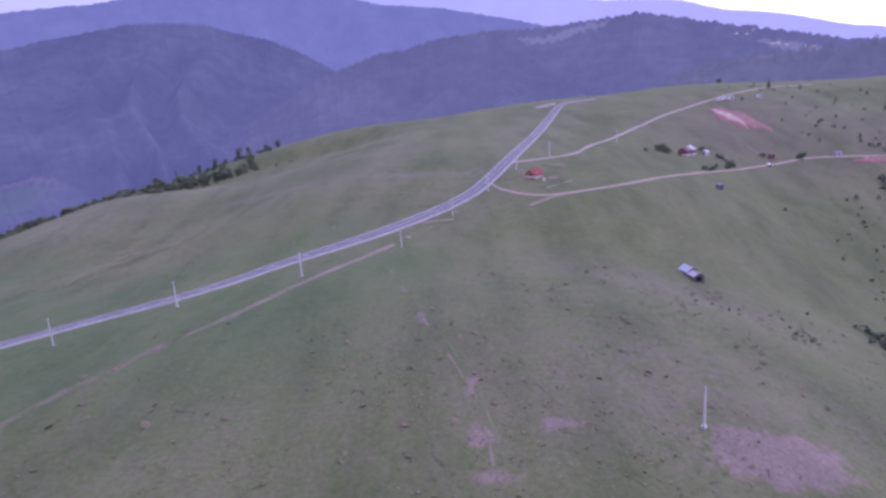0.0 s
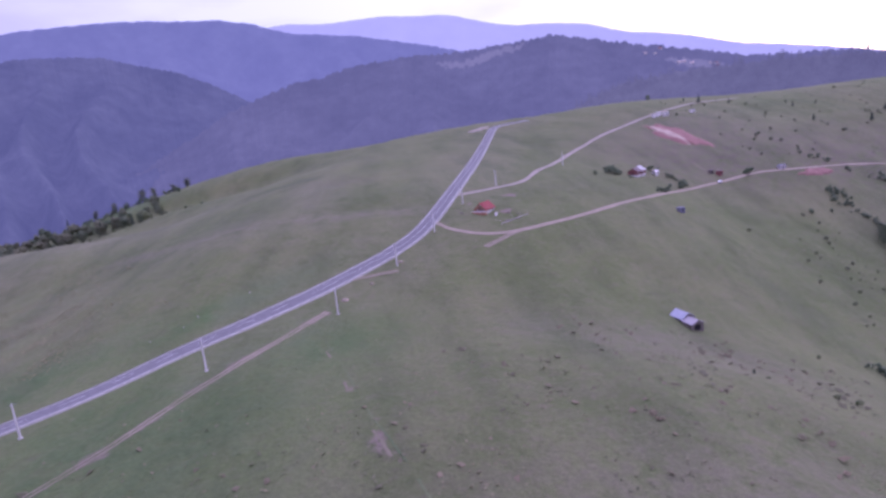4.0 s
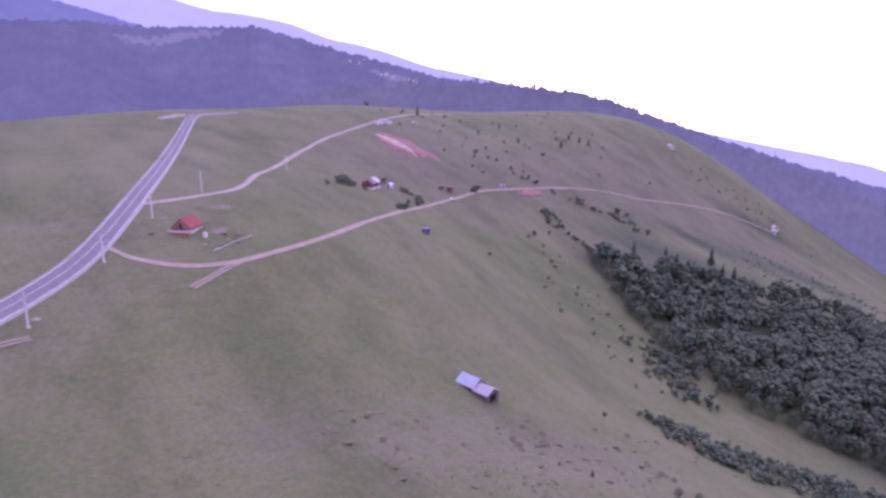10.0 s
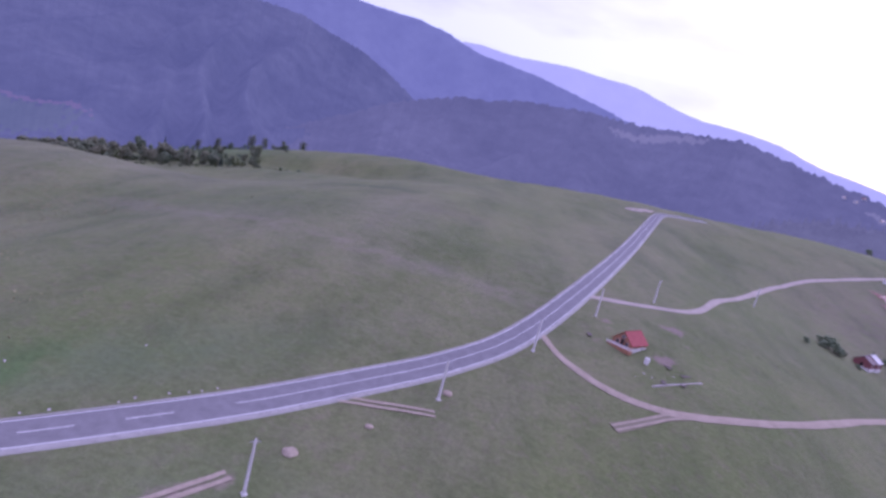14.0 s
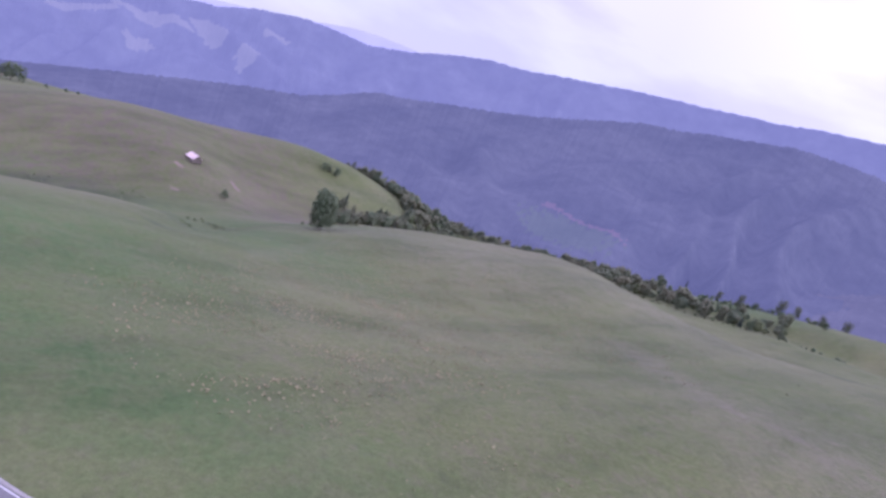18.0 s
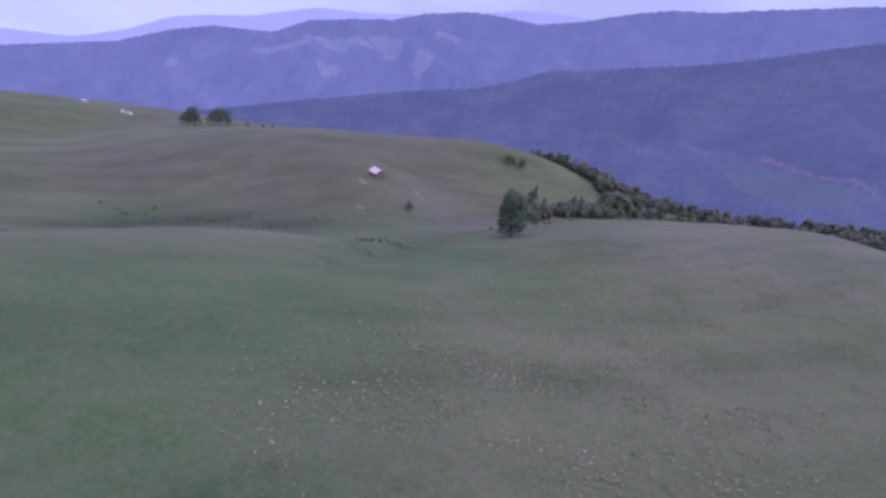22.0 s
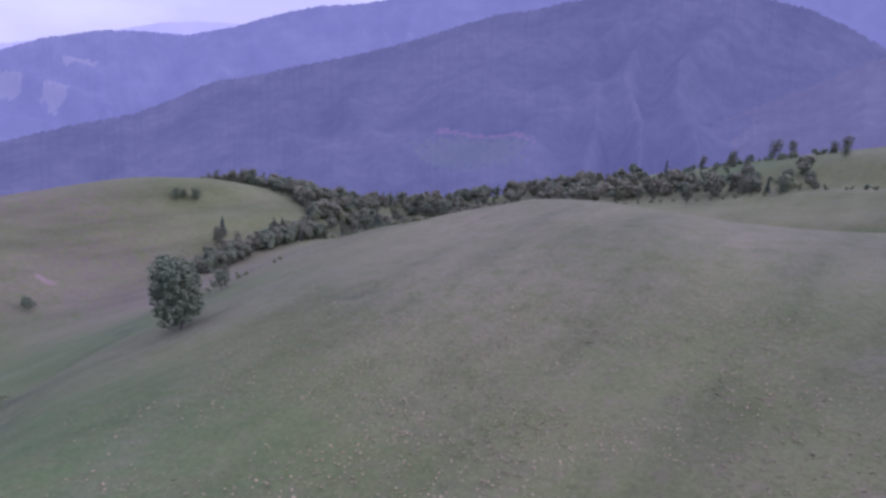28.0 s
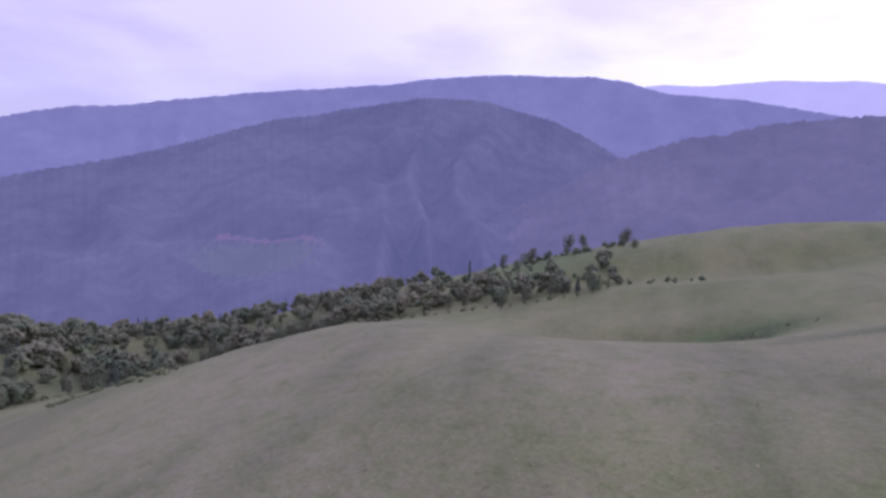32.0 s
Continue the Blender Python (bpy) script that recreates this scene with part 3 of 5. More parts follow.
bare = np.maximum(bare, (0.36 + 0.2 * np.sin(GY * 0.42)) * np.clip(1.5 - near_line(GX, GY, TRACK_FAINT) / 3.5, 0, 1))
dry = np.clip(1.6 - np.abs(road_far - 13) / 14, 0, 1) * (GX > -60) * 0.5
for spot_at in ((45.9, 140.4, 50, 30, 0), (74.3, 222.5, 50, 18, -20), (-64.5, 367.6, 24, 40, 60), (-28.3, 415.4, 18, 90, 0), (-410.1, 388.6, 80, 40, 30), (-229.9, 421.8, 60, 50, 0), (296.8, 531.4, 120, 80, 0), (-179.6, 493.7, 90, 60, 0), (-134.2, 513.3, 34, 5, -8), (-67.3, 475, 34, 5, 5), (-14.8, 444.6, 26, 5, -15), (-262.9, 226.7, 22, 70, 10), (-281.2, 388.2, 22, 60, -10), (-265.6, 487, 60, 90, 0), (549.4, 478.9, 120, 120, 0)):
    dry = np.maximum(dry, blot(GX, GY, *spot_at))
dry = np.maximum(dry * 0.6, 0.4 * np.clip(1.4 - near_line(GX, GY, TRAIL_WEST) / 3.0, 0, 1))
crest_far = near_line(GX, GY, CREST_DRY)
dry = np.maximum(dry, 0.85 * np.clip(1.3 - crest_far / 7.0, 0, 1))
bare = np.maximum(bare, 0.5 * np.clip(1.2 - crest_far / 4.5, 0, 1) * (np.sin(GX * 0.31) > 0.25) * (GX > -70))
lush = np.zeros_like(GX)
for spot_at in ((-116.4, 174, 40, 60, -40), (-53.2, 275.5, 50, 12, 45), (-251.2, 309, 70, 40, 20), (-120.2, 232, 70, 22, 40), (-332, 357.8, 70, 40, 30), (-158, 578, 40, 13, 10), (-146, 574, 30, 13, 10), (-150, 580, 34, 12, 0), (-140, 572, 12, 7, 10), (-184, 231, 30, 22, 10), (-123, 228, 20, 16, 0), (-23.2, 234.2, 25, 30, 0), (-389, 292.8, 26, 90, 8), (-447.9, 206.6, 24, 70, 0), (-328.3, 324.8, 20, 40, 0), (-282.6, 288.4, 26, 7, 15), (-59.2, 193.7, 50, 60, 0), (-180.1, 230.3, 50, 60, 0), (-250.3, 769.7, 60, 40, 0)):
    lush = np.maximum(lush, blot(GX, GY, *spot_at))
heath = np.zeros_like(GX)
# the blot at (250, 480) also browns the pasture in place of haze
for spot_at in ((-430, 260, 60, 60, 0), (-470, 400, 50, 50, 0), (250, 480, 90, 70, 0), (364.9, 354.3, 70, 50, -40), (366.7, 471.3, 90, 60, 0), (453.2, 464.6, 120, 80, 0), (520.8, 382.1, 90, 60, -20), (19.7, 161.2, 120, 70, 10), (-29.9, 115.1, 80, 60, 0), (77.2, 217.3, 70, 36, -20), (-892.6, 205.5, 150, 90, 0), (-501.9, 299.8, 110, 90, 30), (-534.3, 197.9, 80, 90, 0), (-414.3, 411.9, 60, 70, 0), (-557.2, 394.4, 90, 60, 30), (268.2, 495.9, 60, 90, -20), (-403.3, 413.3, 90, 60, 20)):
    heath = np.maximum(heath, blot(GX, GY, *spot_at))
heath = heath * np.where((GY < 310) & (GX > -120), 0.3, 1.0)
# wet gullies, plus blots that darken fold hollows and wood floors as shade
damp_shade = np.zeros_like(GX)
for spot_at in ((-390, 130, 14, 60, 8), (-425, 180, 14, 60, 5), (-428, 225, 12, 60, -10), (-404, 273, 10, 34, -20), (-228, 272, 7, 4, 30), (-256, 292, 16, 4, 35), (-278, 310, 10, 4, 35), (-306, 320, 20, 4, 35), (-326, 360, 6, 3, 30), (-249, 393, 6, 2.5, 60), (-150, 575, 30, 7, 10), (-195, 590, 12, 4, 0), (-106.7, 536.2, 30, 5, 0), (-49.7, 494.7, 26, 4, -5), (384.1, 372.9, 60, 22, -40), (540.4, 339.6, 70, 22, -45), (470.5, 374.4, 60, 16, -45), (619.3, 408.2, 60, 20, -50), (339.4, 274.6, 60, 110, 12), (281.4, 152.6, 60, 80, 0), (-456, 600, 30, 60, 0), (-395.8, 660, 60, 30, 0), (-350.1, 702.1, 60, 24, -10)):
    damp_shade = np.maximum(damp_shade, blot(GX, GY, *spot_at))
for attr_name, values in (("damp_shade", damp_shade), ("bare", bare), ("dry", dry), ("lush", lush), ("heath", heath)):
    gm.attributes.new(attr_name, "FLOAT", "POINT").data.foreach_set("value", values.ravel().astype(np.float32))
gm.materials.append(MEADOW)
ground = tagged(new("ground", gm), "rolling mountain meadow of short grass with bare earth patches", "ground", kind="structure")


# ---- mountains across the valleys ----
SLOPES = {}


def ridge(name, label, crest, far, deep, foot, mat, spurs=0.16, seed=1, serrate=3.0, steps=300, bulge=0.85, grain=620.0, patches=()):
    """A long forested slope: its crest by bearing (degrees to the left of north) and height, sinking towards the meadow.
    patches: material, bearing, share of the way down, half sizes of both, tilt."""
    r = np.random.RandomState(seed)
    az = np.array([c[0] for c in crest][::-1], float)
    hz = np.array([c[1] for c in crest][::-1], float)
    a = np.linspace(az[0], az[-1], steps)
    top = np.interp(a, az, hz)
    k = np.ones(7) / 7
    top[3:-3] = np.convolve(top, k, "valid")
    top = top + r.uniform(-1, 1, steps) * serrate
    v = np.linspace(-0.25, 1, 120)[:, None]
    s = np.maximum(v, 0) ** bulge
    rad = far - deep * v + 0 * a
    b = np.radians(a)
    x, y = -40 - np.sin(b) * rad, 220 + np.cos(b) * rad
    across = b * (far - 0.5 * deep)
    # spurs branch downhill: ridged relief, long down the slope and bent by a slower wave
    bend = 0.35 * grain * rough_noise(across + 0 * v, rad, grain * 2.6, seed + 20)
    ridged = 0.55 - np.sqrt(rough_noise(across + bend, rad * 0.42 + 0.25 * across, grain, seed + 21) ** 2 + 0.02)
    ridged = ridged + 0.16 * (0.5 - np.sqrt(rough_noise(across + bend, rad * 0.6, grain * 0.4, seed + 22) ** 2 + 0.03))
    ridged = ridged - ridged.mean()
    env = np.clip(np.maximum(v, 0) * 3.2, 0, 1) * np.clip((1 - v) * 3, 0, 1)
    z = top * (1 - s) + foot * s + (top - foot) * spurs * env * ridged
    z = np.where(v < 0, top + v * 700, z)
    z = z + r.uniform(-1, 1, z.shape) * serrate * 0.25
    n = len(v)
    me = bpy.data.meshes.new(name)
    idn = np.arange(n * steps).reshape(n, steps)
    quads_n = np.stack([idn[:-1, :-1], idn[:-1, 1:], idn[1:, 1:], idn[1:, :-1]], -1).reshape(-1, 4)
    me.vertices.add(n * steps)
    me.vertices.foreach_set("co", np.stack([x, y, z], -1).ravel())
    me.loops.add(quads_n.size)
    me.loops.foreach_set("vertex_index", quads_n.ravel())
    me.polygons.add(len(quads_n))
    me.polygons.foreach_set("loop_start", np.arange(len(quads_n)) * 4)
    me.polygons.foreach_set("use_smooth", [True] * len(quads_n))
    me.materials.append(mat)
    slot = np.zeros((n - 1, steps - 1), np.int32)
    am, vm = a[None, :-1] + 0 * v[:-1], v[:-1] + 0 * a[None, :-1]
    ragged = 0.3 * rough_noise(am * 70, vm * 4000, 90, seed + 30)
    for p_mat, pa, pv, ra, rv, tilt in patches:
        if p_mat.name not in me.materials:
            me.materials.append(p_mat)
        u, w = (am - pa) / ra, (vm - pv - tilt * (am - pa)) / rv
        slot[np.hypot(u, w) + ragged < 1] = me.materials.find(p_mat.name)
    me.polygons.foreach_set("material_index", slot.ravel())
    me.update()
    SLOPES[name] = (a, v[:, 0], x, y, z)
    return tagged(new(name, me), label, "mountain", kind="structure")


def on_slope(name, bearing, down):
    a, v, x, y, z = SLOPES[name]
    i, j = int(np.argmin(np.abs(v - down))), int(np.argmin(np.abs(a - bearing)))
    return float(x[i, j]), float(y[i, j]), float(z[i, j])


# the violet and pale tones come from haze glowing in the slope colours
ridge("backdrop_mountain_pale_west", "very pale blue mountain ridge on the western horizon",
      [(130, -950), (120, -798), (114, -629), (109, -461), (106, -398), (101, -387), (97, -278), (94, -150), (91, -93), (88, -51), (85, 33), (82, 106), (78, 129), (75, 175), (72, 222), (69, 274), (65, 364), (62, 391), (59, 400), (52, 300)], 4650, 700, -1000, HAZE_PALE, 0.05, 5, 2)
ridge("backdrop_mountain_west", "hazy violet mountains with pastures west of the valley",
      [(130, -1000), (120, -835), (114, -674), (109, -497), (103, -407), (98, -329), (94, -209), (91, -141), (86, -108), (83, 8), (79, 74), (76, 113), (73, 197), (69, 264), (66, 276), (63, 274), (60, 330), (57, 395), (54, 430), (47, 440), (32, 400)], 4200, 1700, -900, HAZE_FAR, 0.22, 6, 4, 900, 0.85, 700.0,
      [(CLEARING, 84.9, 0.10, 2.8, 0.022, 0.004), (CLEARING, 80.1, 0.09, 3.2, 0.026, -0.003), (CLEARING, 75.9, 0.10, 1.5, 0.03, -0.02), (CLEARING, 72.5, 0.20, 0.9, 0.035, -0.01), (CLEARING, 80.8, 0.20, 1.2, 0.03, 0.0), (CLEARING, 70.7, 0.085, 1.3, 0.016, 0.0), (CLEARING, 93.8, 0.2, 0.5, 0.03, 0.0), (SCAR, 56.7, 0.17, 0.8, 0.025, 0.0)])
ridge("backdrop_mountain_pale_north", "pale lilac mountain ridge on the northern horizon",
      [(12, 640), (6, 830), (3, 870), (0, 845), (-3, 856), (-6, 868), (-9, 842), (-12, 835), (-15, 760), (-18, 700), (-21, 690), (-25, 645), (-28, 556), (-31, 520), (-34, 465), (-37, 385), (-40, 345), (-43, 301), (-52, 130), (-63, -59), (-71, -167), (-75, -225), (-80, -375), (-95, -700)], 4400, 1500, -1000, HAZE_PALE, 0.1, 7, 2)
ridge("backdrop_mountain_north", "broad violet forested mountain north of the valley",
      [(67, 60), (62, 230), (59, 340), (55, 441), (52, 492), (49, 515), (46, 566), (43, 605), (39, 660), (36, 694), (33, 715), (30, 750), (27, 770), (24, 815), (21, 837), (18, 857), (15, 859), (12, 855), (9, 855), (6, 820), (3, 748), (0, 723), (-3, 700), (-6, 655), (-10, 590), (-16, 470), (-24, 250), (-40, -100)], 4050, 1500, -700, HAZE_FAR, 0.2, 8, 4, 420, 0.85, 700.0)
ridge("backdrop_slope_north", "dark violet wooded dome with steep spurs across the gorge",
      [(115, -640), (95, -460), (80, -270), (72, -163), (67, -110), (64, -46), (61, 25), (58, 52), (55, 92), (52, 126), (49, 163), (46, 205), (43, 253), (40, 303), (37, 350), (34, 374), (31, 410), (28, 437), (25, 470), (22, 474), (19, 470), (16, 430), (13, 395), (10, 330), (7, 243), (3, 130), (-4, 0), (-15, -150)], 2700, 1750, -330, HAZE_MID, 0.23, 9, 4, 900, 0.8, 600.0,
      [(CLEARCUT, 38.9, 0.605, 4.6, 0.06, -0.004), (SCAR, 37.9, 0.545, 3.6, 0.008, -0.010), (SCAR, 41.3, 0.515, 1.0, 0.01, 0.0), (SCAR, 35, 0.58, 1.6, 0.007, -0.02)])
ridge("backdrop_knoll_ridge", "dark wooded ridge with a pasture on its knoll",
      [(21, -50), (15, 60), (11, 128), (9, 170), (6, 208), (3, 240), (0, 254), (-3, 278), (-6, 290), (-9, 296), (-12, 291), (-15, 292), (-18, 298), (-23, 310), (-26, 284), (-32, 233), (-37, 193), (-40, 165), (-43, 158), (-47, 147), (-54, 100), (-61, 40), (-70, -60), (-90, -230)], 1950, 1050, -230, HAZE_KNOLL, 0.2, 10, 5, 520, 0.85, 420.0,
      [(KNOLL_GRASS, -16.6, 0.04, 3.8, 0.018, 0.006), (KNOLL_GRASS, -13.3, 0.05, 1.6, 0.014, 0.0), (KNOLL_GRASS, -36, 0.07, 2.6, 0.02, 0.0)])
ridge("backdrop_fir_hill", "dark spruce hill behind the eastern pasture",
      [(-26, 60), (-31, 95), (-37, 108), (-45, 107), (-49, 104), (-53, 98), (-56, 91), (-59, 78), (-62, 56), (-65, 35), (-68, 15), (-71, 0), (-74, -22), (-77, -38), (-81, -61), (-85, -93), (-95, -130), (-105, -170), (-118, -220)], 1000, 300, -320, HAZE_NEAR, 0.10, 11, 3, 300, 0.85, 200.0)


# ---- roads and tracks ----
def ribbon(name, line, offsets, lift, mat, parent=None, wobble=0.0, seed=0):
    """A strip along a line, draped on the land; offsets: metres to the left of the line, edge to edge."""
    r = np.random.RandomState(seed)
    n = sides_of(line)
    off = np.array(offsets, float)
    w = np.zeros((len(line), len(off)))
    if wobble:
        w[:, 0], w[:, -1] = np.convolve(r.uniform(-wobble, wobble, len(line) + 4), np.ones(5) / 3, "valid"), np.convolve(r.uniform(-wobble, wobble, len(line) + 4), np.ones(5) / 3, "valid")
    o = off[None] + w
    p = line[:, None, :] + n[:, None, :] * o[:, :, None]
    z = land(p[..., 0], p[..., 1]) + np.broadcast_to(np.array(lift, float), o.shape)
    verts = np.concatenate([p, z[..., None]], -1).reshape(-1, 3)
    k = len(off)
    faces = [(i * k + j, (i + 1) * k + j, (i + 1) * k + j + 1, i * k + j + 1) for i in range(len(line) - 1) for j in range(k - 1)]
    return mesh_object(name, verts, faces, mat, parent, smooth=True)


road = tagged(ribbon("road", ROAD, (-3.3, -2.2, -1.1, 0, 1.1, 2.2, 3.3), (0.30, 0.33, 0.36, 0.38, 0.36, 0.33, 0.30), ASPHALT), "grey asphalt mountain road with worn white markings", "road", kind="structure")
ribbon("gutter", ROAD, (3.32, 3.45, 3.9, 4.4), (0.36, 0.37, 0.28, -0.35), SHOULDER, road, 0.12, 1)
ribbon("gutter", ROAD, (-4.3, -3.85, -3.45, -3.32), (-0.35, 0.28, 0.37, 0.36), SHOULDER, road, 0.12, 2)
ribbon("edge_line", ROAD, (2.94, 3.14), (0.337, 0.333), PAINT, road)
ribbon("edge_line", ROAD, (-3.14, -2.94), (0.333, 0.337), PAINT, road)
solid_from = int(np.argmin(np.hypot(ROAD[:, 0] + 27, ROAD[:, 1] - 276.5)))
for k in range(0, solid_from - 4, 4):
    seg = smooth_line(ROAD[k : k + 3], 1.5)
    ribbon("dash", seg, (-0.08, 0.08), (0.40, 0.40), PAINT, road)
ribbon("centre_line", ROAD[solid_from:], (-0.07, 0.07), (0.40, 0.40), PAINT, road)

cut_end = int(np.argmin(np.abs(TRACK_SOUTH[:, 0] - 380)))
tagged(ribbon("track_east", TRACK_SOUTH[cut_end - 1 :], (-0.9, -0.4, 0.4, 0.9), (0.08, 0.16, 0.16, 0.08), EARTH, None, 0.25, 14), "narrow earth track crossing the far eastern pasture", "track", kind="structure")
track_south = tagged(ribbon("track_south", TRACK_SOUTH[:cut_end], (-1.2, -0.6, 0, 0.6, 1.2), (0.12, 0.2, 0.24, 0.2, 0.12), EARTH, None, 0.35, 5), "pinkish earth cart track across the meadow", "track", kind="structure")
track_north = tagged(ribbon("track_north", TRACK_NORTH, (-1.6, -0.8, 0, 0.8, 1.6), (0.12, 0.2, 0.24, 0.2, 0.12), GRAVEL, None, 0.4, 6), "pale gravel track climbing the hill", "track", kind="structure")
tagged(ribbon("track_worn", BRANCH, (-1.3, -0.5, 0.5, 1.3), (0.05, 0.10, 0.10, 0.05), WORN, None, 0.3, 11), "worn dry grass of a side track", "track", kind="structure")
tagged(ribbon("track_worn", PATH_CUT, (-0.8, 0.0, 0.8), (0.08, 0.14, 0.08), WORN, None, 0.3, 12), "faint path down the pasture from the clay cut", "track", kind="structure")
for side in (-0.7, 0.7):
    tagged(ribbon("track_rut", SPUR, (side - 0.35, side, side + 0.35), (0.12, 0.16, 0.12), EARTH, None, 0.12, 7), "bare earth wheel rut in the grass", "wheel rut", kind="structure")
    tagged(ribbon("track_rut", BRANCH, (side - 0.3, side, side + 0.3), (0.13, 0.17, 0.13), EARTH, None, 0.15, 8), "bare earth wheel rut in the grass", "wheel rut", kind="structure")
    tagged(ribbon("track_rut", TRACK_OLD, (side - 0.24, side, side + 0.24), (0.10, 0.16, 0.10), EARTH, None, 0.3, 9), "bare earth wheel rut of an old track", "wheel rut", kind="structure")
r_faint = random.Random(5)
for side, wide, mat, words in ((0.6, 0.30, WORN, "faint worn wheel line down the near slope"), (-1.1, 0.16, SHRUB, "dark overgrown rut beside the faint track")):
    k = 2
    while k < len(TRACK_FAINT) - 4:
        n_faint = r_faint.randint(3, 5) if mat is WORN else r_faint.randint(8, 14)
        piece = smooth_line(TRACK_FAINT[k : k + n_faint], 0.9)
        name = "track_rut" if mat is SHRUB else "track_worn"
        tagged(ribbon(name, piece, (side - wide, side, side + wide), (0.02, 0.07, 0.02), mat, None, 0.2, k), words, "wheel line", kind="structure")
        k += n_faint + (r_faint.randint(3, 7) if mat is WORN else 1)


# ---- trees and bushes ----
OCTA = np.array([(1, 0, 0), (-1, 0, 0), (0, 1, 0), (0, -1, 0), (0, 0, 1), (0, 0, -1)], float)
OCTA_F = np.array([(0, 2, 4), (2, 1, 4), (1, 3, 4), (3, 0, 4), (2, 0, 5), (1, 2, 5), (3, 1, 5), (0, 3, 5)])


def clump_mesh(centres, sizes, r, flat=0.75):
    """Many small uneven leaf clumps, eight faces each."""
    n = len(centres)
    v = OCTA[None] * np.asarray(sizes)[:, None, None] * r.uniform(0.55, 1.35, (n, 6, 1))
    v[:, :, 2] *= flat
    a = r.uniform(0, 6.3, n)
    c, s = np.cos(a)[:, None], np.sin(a)[:, None]
    v = np.stack([v[:, :, 0] * c - v[:, :, 1] * s, v[:, :, 0] * s + v[:, :, 1] * c, v[:, :, 2] + 0.4 * v[:, :, 0]], -1)
    v = v + np.asarray(centres)[:, None, :] + r.normal(0, 0.12, v.shape) * np.asarray(sizes)[:, None, None]
    f = OCTA_F[None] + (np.arange(n) * 6)[:, None, None]
    return v.reshape(-1, 3), f.reshape(-1, 3)


def leaf_mesh(centres, size, r, count):
    """Single leaf sprays: small bent quads turned every way."""
    n = len(centres) * count
    at = np.repeat(centres, count, 0) + r.normal(0, 1, (n, 3)) * size * np.array([1.3, 1.3, 1.0])
    u = r.normal(0, 1, (n, 3))
    u /= np.linalg.norm(u, axis=1, keepdims=True)
    w = np.cross(u, r.normal(0, 1, (n, 3)))
    w /= np.linalg.norm(w, axis=1, keepdims=True)
    k = size * r.uniform(0.45, 1.0, (n, 1))
    v = np.stack([at - u * k, at + w * k * 0.6, at + u * k, at - w * k * 0.6], 1).reshape(-1, 3)
    f = np.arange(n * 4).reshape(-1, 4)
    return v, f


def crown_points(r, n, height, width, low, lobes=7):
    """Places of clumps in a lobed, uneven crown."""
    out = []
    low = low - 0.12 * height
    for k in range(lobes):
        a = r.uniform(0, 6.3)
        h = low + (height - low) * (0.25 + 0.6 * (k + 0.5) / lobes)
        reach = width * 0.30 * (1 - 0.45 * abs((h - low) / (height - low) - 0.45))
        c = np.array([math.cos(a) * reach * r.uniform(0.4, 1.1), math.sin(a) * reach * r.uniform(0.4, 1.1), h])
        rad = np.array([width * r.uniform(0.22, 0.32)] * 2 + [(height - low) * r.uniform(0.17, 0.25)])
        p = r.normal(0, 1, (n // lobes, 3))
        p /= np.linalg.norm(p, axis=1, keepdims=True)
        out.append(c + p * rad * r.uniform(0.55, 1.0, (len(p), 1)) ** 0.6)
    return np.concatenate(out)


def trunk_bm(r, height, low, width, thick):
    bm = bmesh.new()
    lean = Vector((r.uniform(-0.3, 0.3), r.uniform(-0.3, 0.3), 0))
    base, fork, tip = Vector((0, 0, -0.4)), Vector((0, 0, low)) + lean, Vector((0, 0, height * 0.75)) + lean * 2
    rod_bm(base, fork, thick, thick * 0.72, 7, bm)
    rod_bm(fork, tip, thick * 0.7, thick * 0.15, 6, bm)
    for k in range(6):
        a, h = k * 1.1 + r.uniform(-0.3, 0.3), r.uniform(0.9, 1.5)
        start = fork.lerp(tip, 0.08 + 0.11 * k)
        rod_bm(start, start + Vector((math.cos(a) * width * 0.3, math.sin(a) * width * 0.3, h * 1.6)), thick * 0.32, thick * 0.07, 5, bm)
    return bm


def broadleaf(name, label, height, width, low, seed, mat, clumps=170, size=0.75, leaves=0, lobes=7):
    r = np.random.RandomState(seed)
    t = thing(name, label, "tree")
    part("trunk", trunk_bm(r, height, low, width, 0.022 * height), BARK, t)
    pts = crown_points(r, clumps, height, width, low, lobes)
    v, f = clump_mesh(pts, r.uniform(0.5, 1.15, len(pts)) * size, r)
    faces = [tuple(q) for q in f]
    if leaves:
        lv, lf = leaf_mesh(pts, size * 0.55, r, leaves)
        faces += [tuple(q + len(v)) for q in lf]
        v = np.concatenate([v, lv])
    mesh_object("crown", v, faces, mat, t, True)
    return t


def spruce_mesh(r, height, width, tiers=8):
    """Drooping ragged tiers of a spruce."""
    verts, faces = [], []
    for k in range(tiers):
        u = k / tiers
        z = height * (0.10 + 0.86 * u)
        rad = width * 0.5 * (1 - u) ** 0.85 + 0.12
        n = 9
        top = len(verts)
        verts.append((0, 0, z + height * 0.16))
        for i in range(n * 2):
            a = i * math.pi / n + r.uniform(-0.12, 0.12) + k
            q = rad * (r.uniform(0.85, 1.15) if i % 2 else r.uniform(0.45, 0.65))
            verts.append((math.cos(a) * q, math.sin(a) * q, z - (0.05 * height if i % 2 else 0) * r.uniform(0.6, 1.2)))
        for i in range(n * 2):
            faces.append((top, top + 1 + i, top + 1 + (i + 1) % (n * 2)))
    return np.array(verts), faces


